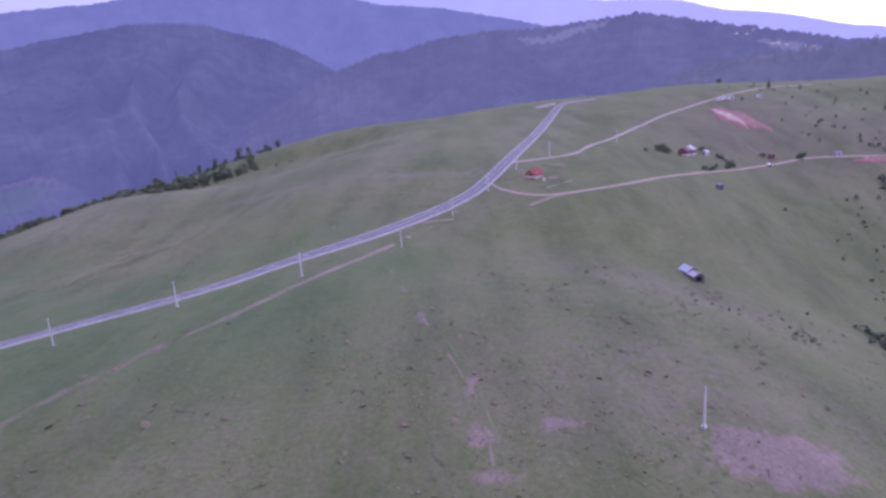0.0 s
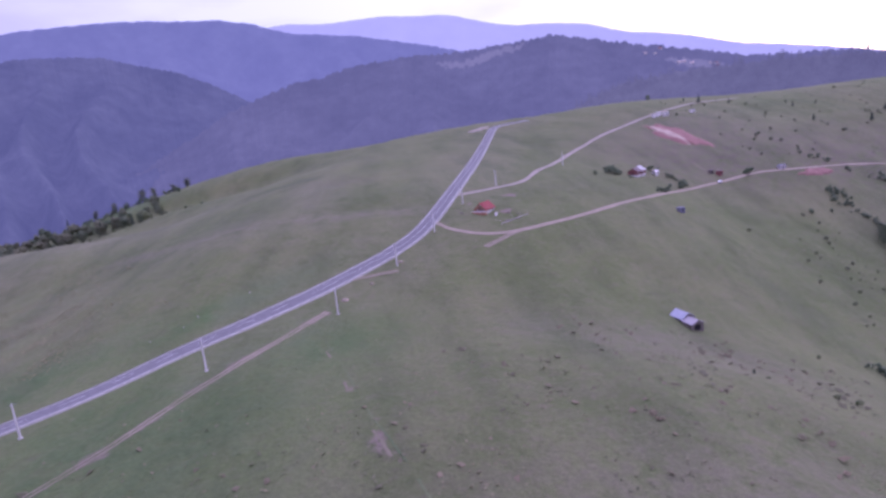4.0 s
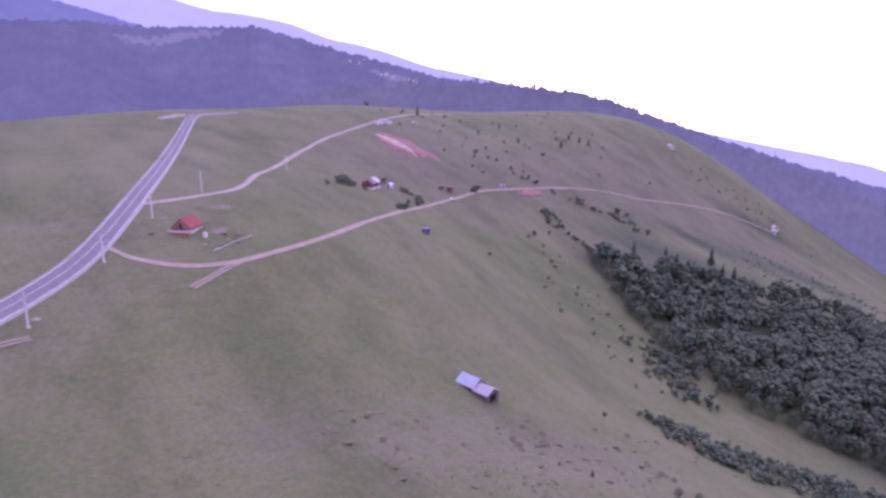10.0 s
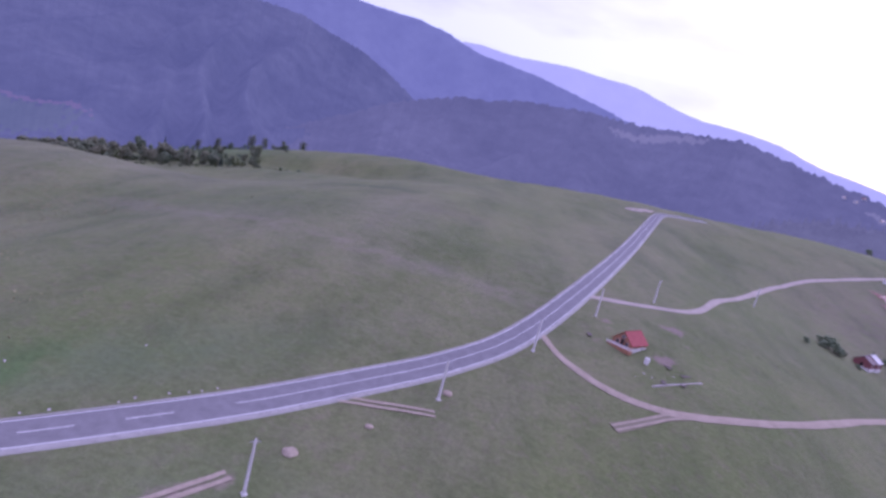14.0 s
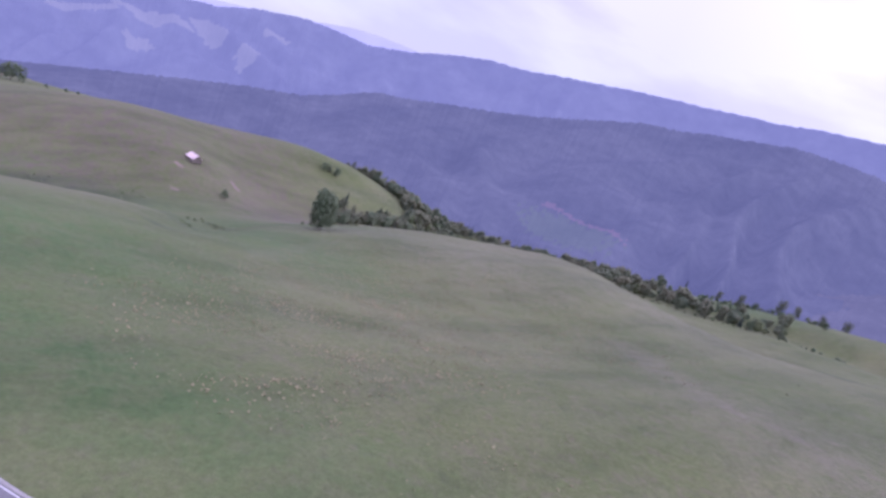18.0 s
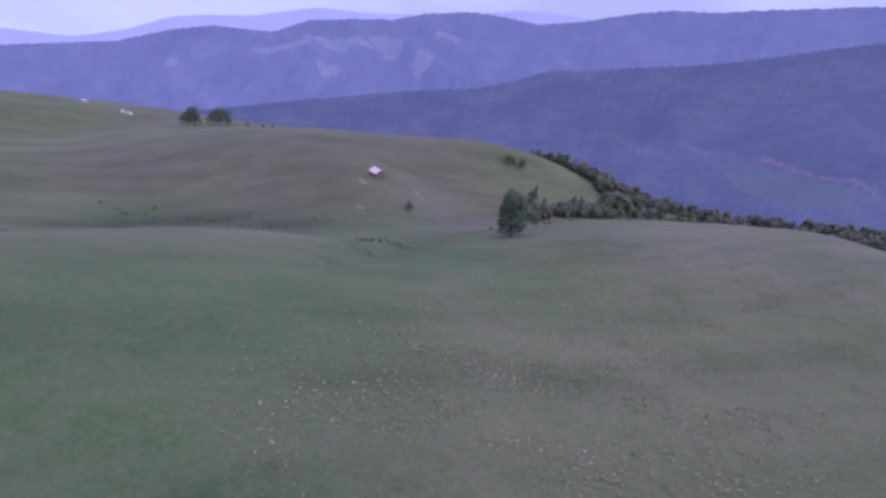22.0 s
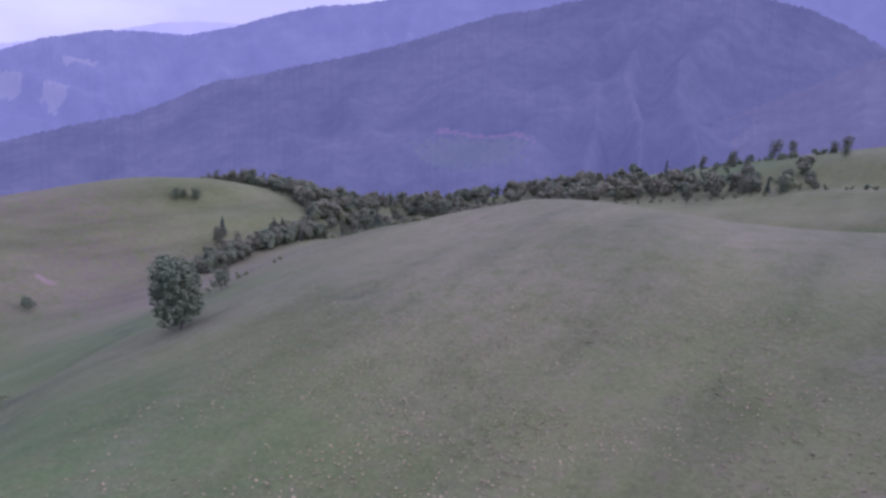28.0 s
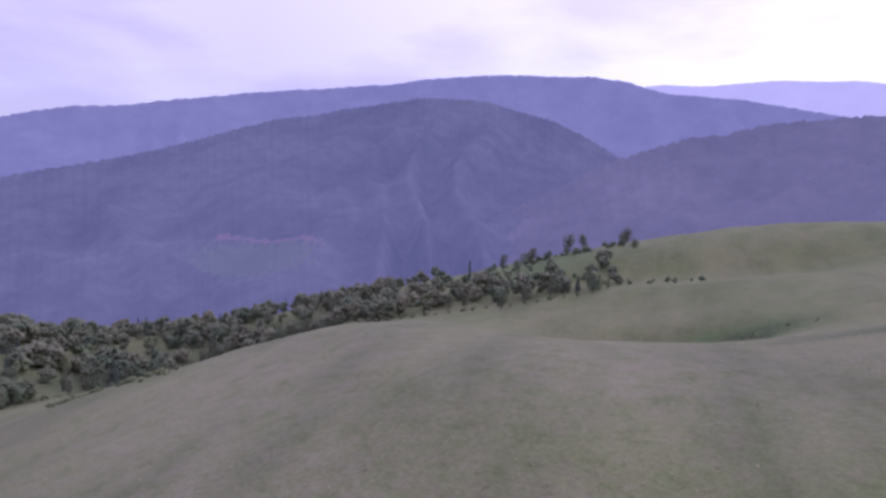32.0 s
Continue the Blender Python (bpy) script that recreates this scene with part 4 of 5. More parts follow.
def spruce(name, label, height, width, seed):
    r = np.random.RandomState(seed)
    t = thing(name, label, "tree")
    part("trunk", rod_bm((0, 0, -0.4), (0, 0, height * 0.9), 0.016 * height, 0.03, 6), BARK, t)
    v, f = spruce_mesh(r, height, width)
    mesh_object("crown", v, f, NEEDLE, t)
    return t


def bush(name, label, height, width, seed, mat, clumps=46):
    r = np.random.RandomState(seed)
    t = thing(name, label, "bush")
    bm = bmesh.new()
    for k in range(5):
        a = k * 1.26
        rod_bm((math.cos(a) * 0.1, math.sin(a) * 0.1, -0.2), (math.cos(a) * width * 0.25, math.sin(a) * width * 0.25, height * 0.6), 0.06, 0.02, 5, bm)
    part("stems", bm, BARK, t)
    pts = crown_points(r, clumps, height, width, 0.1 * height, 5)
    v, f = clump_mesh(pts, r.uniform(0.6, 1.2, len(pts)) * width * 0.13, r)
    mesh_object("foliage", v, [tuple(q) for q in f], mat, t, True)
    return t


def planted(x, y, turn, size=1.0):
    return Matrix.Translation((x, y, land_z(x, y) - 0.05)) @ Matrix.Rotation(turn, 4, "Z") @ Matrix.Diagonal((size, size, size, 1))


def plant(proto, x, y, turn=0.0, size=1.0, group="", label=""):
    t = copy_thing(proto, planted(x, y, turn, size))
    if group or label:
        tagged(t, label, "", group)
    return t


rnd = random.Random(7)
# the lone tree on the western brow
lone = broadleaf("lone_tree", "large leafy broadleaf tree standing alone on the brow", 20.5, 16.0, 0.9, 24, LEAF, 1200, 0.70, 9, 14)
lone.matrix_basis = planted(-285.5, 359.5, 0.4)

oak_a = broadleaf("broadleaf_tree", "dull green broadleaf tree at the edge of the woods", 14.0, 9.5, 2.2, 31, LEAF_GREY, 190, 0.72, 3)
oak_b = broadleaf("broadleaf_tree", "slender grey-green tree at the edge of the woods", 16.0, 7.5, 3.0, 32, LEAF_GREY, 170, 0.66, 3)
oak_c = broadleaf("broadleaf_tree", "round dark green tree at the edge of the woods", 11.0, 9.0, 1.6, 33, LEAF, 170, 0.7, 3)
fir_a = spruce("spruce", "dark pointed spruce among the broadleaf trees", 16.0, 8.0, 34)
fir_b = spruce("spruce", "small dark spruce on the pasture", 9.0, 4.5, 35)
bush_a = bush("bush", "dark green bush on the pasture", 3.2, 4.2, 36, LEAF)
bush_b = bush("bush", "low light green shrub on the slope", 1.6, 2.6, 37, SHRUB, 34)
bush_c = bush("bush", "greyish thorn bush on the slope", 2.4, 3.0, 38, LEAF_GREY, 34)
oak_a.matrix_basis, oak_b.matrix_basis, oak_c.matrix_basis = planted(-406.9, 536.7, 0), planted(-390.1, 593.6, 1), planted(-368.8, 620.7, 2)
fir_a.matrix_basis, fir_b.matrix_basis = planted(-411.9, 551.1, 0), planted(343.7, 622.4, 0)
bush_a.matrix_basis, bush_b.matrix_basis, bush_c.matrix_basis = planted(274.4, 396.1, 0), planted(111.1, 192.6, 0), planted(257.1, 364.8, 1)

# edge of the western woods: single trees along the tree line, the mass behind them joined
WOOD_EDGE = smooth_line([(-700, 552), (-650, 549), (-600, 552), (-560, 560), (-522, 563), (-494, 556), (-472, 546), (-462, 520), (-457, 500), (-448, 496), (-443, 520), (-443, 550), (-440, 585), (-422, 610), (-395, 624), (-362, 634), (-328, 643), (-296, 655), (-262, 663), (-235, 668), (-206, 673)], 6.0)
edge_n = sides_of(WOOD_EDGE)
group_edge = "trees along the western woods"
for k, ((px, py), (nx, ny)) in enumerate(zip(WOOD_EDGE, edge_n)):
    if rnd.random() < 0.3:
        continue
    d = rnd.uniform(-2, 10)
    proto = rnd.choice((oak_a, oak_a, oak_b, oak_b, oak_c, oak_c, fir_a if rnd.random() < 0.35 else oak_b))
    plant(proto, px + nx * d, py + ny * d, rnd.uniform(0, 6), rnd.uniform(0.4, 0.7) if px > -330 else rnd.uniform(0.5, 0.85), group_edge)


def woods(name, label, places, seed, mat, high=(9, 15), wide=0.62, clumps=16, needles=0.0):
    """A wood too thick to count: each tree a heap of leaf clumps on a stem, some of them spruces."""
    r = np.random.RandomState(seed)
    vs, fs, base = [], [], 0
    nv, nf, nbase = [], [], 0
    for x, y in places:
        z0, h = land_z(x, y) - 0.3, r.uniform(*high) * (0.8 if -480 < x < -340 else 1.0)
        if r.uniform() < needles:
            v, f = spruce_mesh(r, h * 1.15, h * 0.38, 5)
            nv.append(v + (x, y, z0))
            nf += [tuple(i + nbase for i in q) for q in f]
            nbase += len(v)
            continue
        w = h * wide * r.uniform(0.75, 1.2)
        pts = crown_points(r, clumps, h, w, 0.14 * h, 4) + (x, y, z0)
        v, f = clump_mesh(pts, r.uniform(0.6, 1.15, len(pts)) * w * (0.225 if clumps < 30 else 0.165 if clumps < 90 else 0.118), r, 0.9)
        stem = np.array([(x - 0.15, y, z0), (x + 0.15, y, z0), (x, y + 0.2, z0), (x, y, z0 + h * 0.8)])
        vs += [v, stem]
        fs += [tuple(int(i) + base for i in q) for q in f]
        base += len(v)
        fs += [(base, base + 1, base + 3), (base + 1, base + 2, base + 3), (base + 2, base, base + 3)]
        base += 4
    if vs:
        tagged(mesh_object(name, np.concatenate(vs), fs, mat, smooth=True), label, "woods", kind="stuff")
    if nv:
        tagged(mesh_object("spruces", np.concatenate(nv), nf, NEEDLE), "dark spruces scattered through the wood", "woods", kind="stuff")


west_wood, west_dark, west_light = [], [], []
EDGE_X, EDGE_Y = (-700, -650, -600, -560, -522, -494, -472, -443, -440, -422, -395, -362, -328, -296, -262, -235, -206, -190), (552, 549, 552, 560, 563, 556, 548, 545, 585, 610, 624, 634, 643, 655, 663, 668, 673, 690)
CLEARINGS = ((-339, 700, 24, 9), (-437, 754, 26, 12), (-290, 722, 30, 9), (-245, 712, 34, 14), (-275, 756, 36, 12), (-390, 735, 20, 8), (-330, 770, 30, 12), (-225, 745, 36, 18), (-380, 690, 14, 7))
for _ in range(1500):
    tx, ty = rnd.uniform(-720, -196), rnd.uniform(540, 830)
    into = ty - np.interp(tx, EDGE_X, EDGE_Y)
    # the belt is deep in the gorge and thins out towards the eastern pasture
    if into < 2 or into > (190 if tx < -360 else 95 if tx < -290 else 60) or (tx > -330 and rnd.random() < 0.12):
        continue
    if any(math.hypot((tx - cx) / rx, (ty - cy) / ry) < 1 for cx, cy, rx, ry in CLEARINGS):
        continue
    pick = rnd.random() + 0.25 * math.sin(tx * 0.06)
    (west_light if pick > 0.9 else west_dark if pick < 0.2 else west_wood).append((tx, ty))
gully_wood = []
for _ in range(120):
    k = rnd.uniform(0, 1)
    gx0, gy0 = np.interp(k, (0, 0.45, 1), (-432, -440, -444)), np.interp(k, (0, 0.45, 1), (438, 480, 530))
    d = rnd.uniform(-8, 14)
    gully_wood.append((float(gx0) - d * 0.9, float(gy0) + d * 0.4 + rnd.uniform(-4, 4)))
woods("woods", "dull brownish green trees in the wooded gully", gully_wood[::2], 51, LEAF_GREY, (8, 14), 0.75, 160, 0.08)
woods("woods", "green young trees in the wooded gully", gully_wood[1::2], 52, LEAF, (7, 13), 0.75, 160, 0.06)
woods("woods", "thick mixed wood on the slope below the pasture", west_wood, 41, LEAF_GREY, (7, 15), 0.92, 150, 0.05)
woods("woods", "darker green trees within the mixed wood", west_dark, 46, LEAF_DARK, (8, 16), 0.85, 150, 0.14)
woods("woods", "light green young trees within the mixed wood", west_light, 47, SHRUB, (5, 11), 0.75, 50)
brow_scrub = [(-326 - 34 * u + rnd.gauss(0, 2), 502 - 20 * u + rnd.gauss(0, 3)) for u in (rnd.random() for _ in range(34))]
woods("scrub", "light green scrub along the foot of the brow", brow_scrub, 49, SHRUB, (1.0, 2.4), 1.3, 20)
# dark shrubs standing in rows on the clearings
shrub_rows = []
for (ax, ay), (bx, by), n in (((-330, 690), (-225, 705), 60), ((-300, 715), (-210, 722), 40), ((-400, 725), (-260, 748), 60), ((-300, 775), (-200, 790), 50), ((-196, 700), (-150, 700), 10)):
    for _ in range(n):
        u = rnd.random()
        shrub_rows.append((ax + (bx - ax) * u + rnd.gauss(0, 3), ay + (by - ay) * u + rnd.gauss(0, 6)))
woods("scrub", "dark shrubs dotted over the clearings of the wood", shrub_rows, 48, LEAF, (2.0, 5.0), 0.95, 24)
# light green scrub at the foot of the tree line
scrub = [(px - nx * rnd.uniform(1, 6), py - ny * rnd.uniform(1, 6)) for (px, py), (nx, ny) in zip(WOOD_EDGE, edge_n) for _ in range(2) if px > -470]
woods("scrub", "low light green scrub along the tree line", scrub, 42, SHRUB, (1.2, 2.6), 1.4, 10)
for x, y, proto, s in ((-201, 851, oak_a, 1.0), (-239, 798, oak_a, 1.1), (-230, 815, oak_a, 0.9), (-260, 766, oak_a, 0.9), (-250, 775, oak_c, 0.7), (-292, 889, oak_a, 1.3), (-190, 765, oak_c, 0.7), (-199, 782, oak_a, 0.7), (-283, 774, oak_a, 0.8), (-205, 671, oak_c, 0.8), (-226, 673, oak_a, 0.8), (-250, 650, oak_a, 0.8), (-321, 391, oak_c, 0.75), (-326, 396, oak_b, 0.6), (-459, 465, oak_b, 0.9), (-474, 477, fir_a, 0.8), (-452, 500, fir_a, 0.9), (-455, 508, fir_a, 0.8), (-470, 540, fir_a, 0.8), (-465, 470, oak_a, 0.8), (-452, 474, oak_b, 0.7), (-421, 357, oak_c, 0.62), (-530, 475, oak_c, 0.8), (-526, 487, oak_c, 0.95), (-531, 481, oak_c, 0.6)):
    plant(proto, x, y, rnd.uniform(0, 6), s)
for x, y, s in ((-719, 209, 1.7), (-726, 203, 1.3), (-712, 214, 1.1), (-688, 237, 1.6), (-696, 230, 1.4), (-680, 243, 1.3), (-660, 262, 0.4), (-640, 275, 0.4), (-625, 282, 0.35)):
    plant(oak_c, x, y, rnd.uniform(0, 6), s, "trees round the western hut")

# eastern woods below the pasture
EAST_EDGE = smooth_line([(298, 372), (293, 362), (286, 350), (274, 328), (264, 305), (251, 281), (247, 252), (246, 218), (252, 170)], 6.0)
east_n = -sides_of(EAST_EDGE)
east_n = np.where((east_n[:, :1] < 0), -east_n, east_n)
for (px, py), (nx, ny) in zip(EAST_EDGE, east_n):
    d = rnd.uniform(-2, 7)
    plant(oak_c, px + nx * d, py + ny * d, rnd.uniform(0, 6), rnd.uniform(0.55, 0.95), "trees along the eastern woods")
east_wood = []
for (px, py), (nx, ny) in zip(EAST_EDGE, east_n):
    for _ in range(20):
        d, along = rnd.uniform(5, 215), rnd.uniform(-4, 4)
        east_wood.append((px + nx * d + ny * along, py + ny * d - nx * along))
woods("woods", "dense dark green wood on the eastern slope", east_wood, 43, LEAF_DARK, (9, 15), 0.85, 92, 0.02)
for x, y, s in ((353.8, 343.3, 1.1), (388.9, 329.7, 1.0), (408.6, 330.9, 0.8), (366, 359, 0.8), (342.1, 368.2, 0.7), (418, 353.4, 0.9)):
    plant(fir_a, x, y, rnd.uniform(0, 6), s, "spruces above the eastern woods", "tall dark spruce standing above the eastern wood")
low_scrub = []
for (ax, ay), (bx, by), n, spread in (((166.1, 236.8), (174.5, 202.6), 70, 4), ((172, 234), (196, 206), 60, 4), ((196, 206), (206, 178), 130, 7), ((204, 190), (232, 168), 110, 9), ((241.7, 287.6), (220.5, 252.3), 110, 7), ((316.8, 429.8), (306.1, 367.5), 24, 2), ((192.9, 156.9), (201.9, 126.8), 30, 10), ((292.6, 394.4), (324, 431.8), 16, 3), ((336.5, 482.7), (356.1, 449.4), 14, 2), ((356.1, 449.4), (388.2, 416.7), 16, 3), ((388.2, 416.7), (402.4, 389.5), 12, 4), ((176, 401), (206, 423), 16, 1.2), ((206, 423), (202, 440), 7, 1)):
    for _ in range(n):
        u = rnd.random()
        low_scrub.append((ax + (bx - ax) * u + rnd.gauss(0, spread), ay + (by - ay) * u + rnd.gauss(0, spread)))
woods("scrub", "tangled low scrub and hedges on the eastern slope", low_scrub, 44, LEAF_DARK, (1.4, 4.2), 1.1, 14)
for x, y, proto, s in ((269.4, 447.5, bush_a, 1.9), (212.8, 298, bush_c, 0.8), (241.1, 332.7, bush_c, 0.9), (139.6, 237.1, bush_b, 0.8), (90.1, 203.8, fir_b, 0.22), (91.7, 200.5, bush_b, 0.6), (107.5, 194.8, bush_b, 0.9), (207.2, 363.1, bush_b, 1.0), (235.3, 347.3, bush_b, 1.0), (245.2, 314.6, bush_b, 1.1), (227.7, 310.6, bush_b, 0.9), (250, 338.9, bush_c, 0.8), (260.6, 374.5, bush_b, 0.8), (269.2, 383.3, bush_c, 0.7), (323.7, 512.4, bush_c, 1.2), (337.5, 501.6, bush_c, 1.1), (330.3, 517.8, bush_b, 1.4), (316.9, 505.1, bush_b, 1.3), (342.6, 489, bush_c, 1.0), (398.6, 423.9, bush_a, 1.7), (405.6, 419.3, bush_a, 1.2), (373.8, 439.1, bush_c, 1.2)):
    plant(proto, x, y, rnd.uniform(0, 6), s)
for x, y, s in ((370.1, 613.7, 0.6), (404.5, 544.5, 0.7), (454.7, 535.6, 0.9), (417, 584.9, 0.55), (494.4, 546.2, 0.8), (485.8, 553, 0.8), (501.3, 539.8, 0.75), (336.8, 637.3, 0.5)):
    plant(fir_b, x, y, rnd.uniform(0, 6), s, "spruces on the eastern pasture")
plant(bush_a, 328.6, 694.4, 0, 1.8, "", "broad dark bush on the skyline of the hill")
for _ in range(90):
    x, y = rnd.uniform(290, 560), rnd.uniform(470, 640)
    plant(rnd.choice((bush_b, bush_c, bush_c)), x, y, rnd.uniform(0, 6), rnd.uniform(0.4, 1.15), "bushes on the eastern pasture")
for _ in range(34):
    x = rnd.uniform(172, 275)
    plant(rnd.choice((bush_b, bush_c)), x, 208 + (x - 165) * 1.55 + rnd.gauss(0, 18), rnd.uniform(0, 6), rnd.uniform(0.3, 0.8), "bushes above the eastern woods")

# spruces along the crest of the hill behind the eastern pasture, and on the knoll ridge
r_fir = np.random.RandomState(51)
fv, ff, fb_ = [], [], 0
for k in range(1150):
    hx, hy, hz = on_slope("backdrop_fir_hill", r_fir.uniform(-88, -27), abs(r_fir.normal(0, 0.28 if k % 3 else 0.015)))
    v, f = spruce_mesh(r_fir, r_fir.uniform(8, 17), r_fir.uniform(4, 6.5), 5)
    fv.append(v + (hx + r_fir.uniform(-6, 6), hy + r_fir.uniform(-6, 6), hz - 2))
    ff += [tuple(i + fb_ for i in q) for q in f]
    fb_ += len(v)
# these trees share the slope's glow, so haze is in their colour
tagged(mesh_object("spruce_wood", np.concatenate(fv), ff, HAZE_NEAR), "spruce wood along the hill crest with haze put in as glow", "woods", kind="stuff")


# ---- tufts, tussocks and stones in the grass ----
def scatter(name, label, spots, seed, mat, size, lift=0.5, kind_word="grass"):
    r = np.random.RandomState(seed)
    places = []
    for cx, cy, rx, ry, n in spots:
        a, d = r.uniform(0, 2 * np.pi, n), 1.3 * r.uniform(0, 1, n) ** 0.55
        places.append(np.stack([cx + np.cos(a) * d * rx * r.uniform(0.7, 1.1, n), cy + np.sin(a) * d * ry * r.uniform(0.7, 1.1, n)], 1))
    p = np.concatenate(places)
    p = p[near_line(p[:, 0], p[:, 1], ROAD[::2]) > 7]
    z = land(p[:, 0], p[:, 1])
    v, f = clump_mesh(np.stack([p[:, 0], p[:, 1], z + 0.1], 1), r.uniform(*size, len(p)), r, lift)
    tagged(mesh_object(name, v, [tuple(q) for q in f], mat), label, kind_word, kind="stuff")


scatter("grass_tufts", "pale yellowish tufts dotted thickly over the western shoulder", ((-140, 272, 36, 26, 1100), (-150, 302, 44, 30, 1700), (-122, 290, 44, 34, 1000), (-168, 335, 46, 32, 1300)), 61, TUFT, (0.14, 0.34), 0.45)
scatter("grass_tufts", "small pale dry tufts scattered over the western pasture", ((-190, 345, 50, 40, 1300), (-165, 385, 50, 36, 1700), (-215, 372, 36, 34, 700), (-150, 400, 50, 40, 1300), (-205, 390, 40, 40, 600)), 64, TUFT, (0.12, 0.30), 0.45)
scatter("hummocks", "low brownish hummocks in the grass of the near slope", ((80, 212, 60, 26, 130), (50, 165, 60, 40, 120), (120, 190, 40, 30, 60), (-40, 150, 50, 50, 70)), 65, HUMMOCK, (0.45, 1.1), 0.16)
scatter("tussocks", "tussocks of rough grass on the near slope", ((23.6, 174.1, 90, 60, 1500), (80.9, 216.5, 70, 40, 700), (-26.4, 124.7, 70, 50, 1300), (45.9, 140.4, 60, 70, 900), (-122, 472.9, 120, 120, 300), (229.2, 325, 60, 80, 300), (-306.7, 409.8, 120, 70, 160), (-8.3, 101.9, 60, 40, 900)), 62, TUSSOCK, (0.12, 0.42), 0.1)
scatter("tussocks", "lush dark tussocks in the damp gully", ((-425, 180, 10, 60, 260), (-428, 225, 10, 50, 220), (-256, 292, 14, 4, 90), (-306, 320, 16, 4, 120), (-404, 273, 8, 30, 160), (-150, 575, 26, 7, 160)), 63, SHRUB, (0.3, 0.8), 0.5)


# ---- poles, houses and sheds ----
def standing(t, x, y, turn, sink=0.0):
    t.matrix_basis = Matrix.Translation((x, y, land_z(x, y) - sink)) @ Matrix.Rotation(radians(turn), 4, "Z")
    return t


def utility_pole(label):
    t = thing("utility_pole", label, "utility pole", "poles along the road")
    bm = bmesh.new()
    for z0, z1, a, b in ((-0.5, 8.5, 0.24, 0.14),):
        g = bmesh.ops.create_cone(bm, cap_ends=True, segments=4, radius1=a * 1.3, radius2=b * 1.3, depth=z1 - z0)
        bmesh.ops.transform(bm, verts=g["verts"], matrix=Matrix.Translation((0, 0, (z0 + z1) / 2)) @ Matrix.Rotation(radians(45), 4, "Z"))
    bmesh.ops.bevel(bm, geom=[e for e in bm.edges if abs(e.verts[0].co.z - e.verts[1].co.z) > 1], offset=0.03, segments=1, affect="EDGES")
    part("shaft", bm, CONCRETE, t)
    part("footing", box_bm(-0.4, 0.4, -0.4, 0.4, -0.6, 0.22, 0.05), CONCRETE, t)
    part("crossarm", box_bm(-0.75, 0.75, -0.05, 0.05, 8.0, 8.1, 0.01), STEEL, t)
    for x in (-0.65, 0, 0.65):
        part("insulator", rod_bm((x, 0, 8.1), (x, 0, 8.32), 0.05, 0.03, 8), GLASS_DARK, t)
    return t


pole = utility_pole("pale square concrete utility pole in the grass by the road")
standing(pole, -17.5, 258.5, 40)
for x, y in ((45, 127), (-89, 209), (-52, 227), (6, 298), (26.4, 328.4), (46.7, 361), (73, 394), (134, 450), (-116, 187), (-145, 169), (-185, 128)):
    copy_thing(pole, Matrix.Translation((x, y, land_z(x, y))) @ Matrix.Rotation(radians(35 + x % 17), 4, "Z"))


def roof_side_bm(x0, x1, y0, y1, eave, top, side, thick=0.12, over=0.4):
    bm, ym = bmesh.new(), (y0 + y1) / 2
    ye = (y0 - over) if side < 0 else (y1 + over)
    drop = (top - eave) / ((y1 - y0) / 2) * over
    a = [bm.verts.new((x, y, z)) for x in (x0 - over, x1 + over) for y, z in ((ye, eave - drop), (ym, top), (ym, top + thick), (ye, eave - drop + thick))]
    for q in ((0, 1, 2, 3), (7, 6, 5, 4), (0, 4, 5, 1), (1, 5, 6, 2), (2, 6, 7, 3), (3, 7, 4, 0)):
        bm.faces.new([a[i] for i in q])
    return bm


def gable_walls_bm(x0, x1, y0, y1, eave, top, low=-1.2):
    bm, ym = bmesh.new(), (y0 + y1) / 2
    ring = [(y0, low), (y1, low), (y1, eave), (ym, top), (y0, eave)]
    a = [[bm.verts.new((x, y, z)) for y, z in ring] for x in (x0, x1)]
    bm.faces.new(a[0][::-1])
    bm.faces.new(a[1])
    for k in range(5):
        bm.faces.new((a[0][k], a[0][(k + 1) % 5], a[1][(k + 1) % 5], a[1][k]))
    return bm


def seams(t, x0, x1, y0, y1, eave, top, side, mat, step=0.9, over=0.4):
    """Raised seams of a sheet roof, one slat each."""
    ym, n = (y0 + y1) / 2, int((x1 - x0 + 2 * over) / step)
    ye = (y0 - over) if side < 0 else (y1 + over)
    drop = (top - eave) / ((y1 - y0) / 2) * over
    for k in range(n + 1):
        x = x0 - over + 0.05 + k * (x1 - x0 + 2 * over - 0.1) / n
        part("seam", rod_bm((x, ye, eave - drop + 0.14), (x, ym, top + 0.14), 0.035, 0.035, 5), mat, t)


def window(t, x, y, z, w, h, axis, mat=GLASS_DARK):
    """A framed pane set 3 cm proud of a wall; axis: the wall's normal."""
    d = 0.06
    if axis == "x":
        f = part("window", box_bm(x - d, x + d, y - w / 2 - 0.08, y + w / 2 + 0.08, z - h / 2 - 0.08, z + h / 2 + 0.08, 0.01), WHITEWALL, t)
        part("pane", box_bm(x - d - 0.02, x + d + 0.02, y - w / 2, y + w / 2, z - h / 2, z + h / 2, 0), mat, f)
    else:
        f = part("window", box_bm(x - w / 2 - 0.08, x + w / 2 + 0.08, y - d, y + d, z - h / 2 - 0.08, z + h / 2 + 0.08, 0.01), WHITEWALL, t)
        part("pane", box_bm(x - w / 2, x + w / 2, y - d - 0.02, y + d + 0.02, z - h / 2, z + h / 2, 0), mat, f)


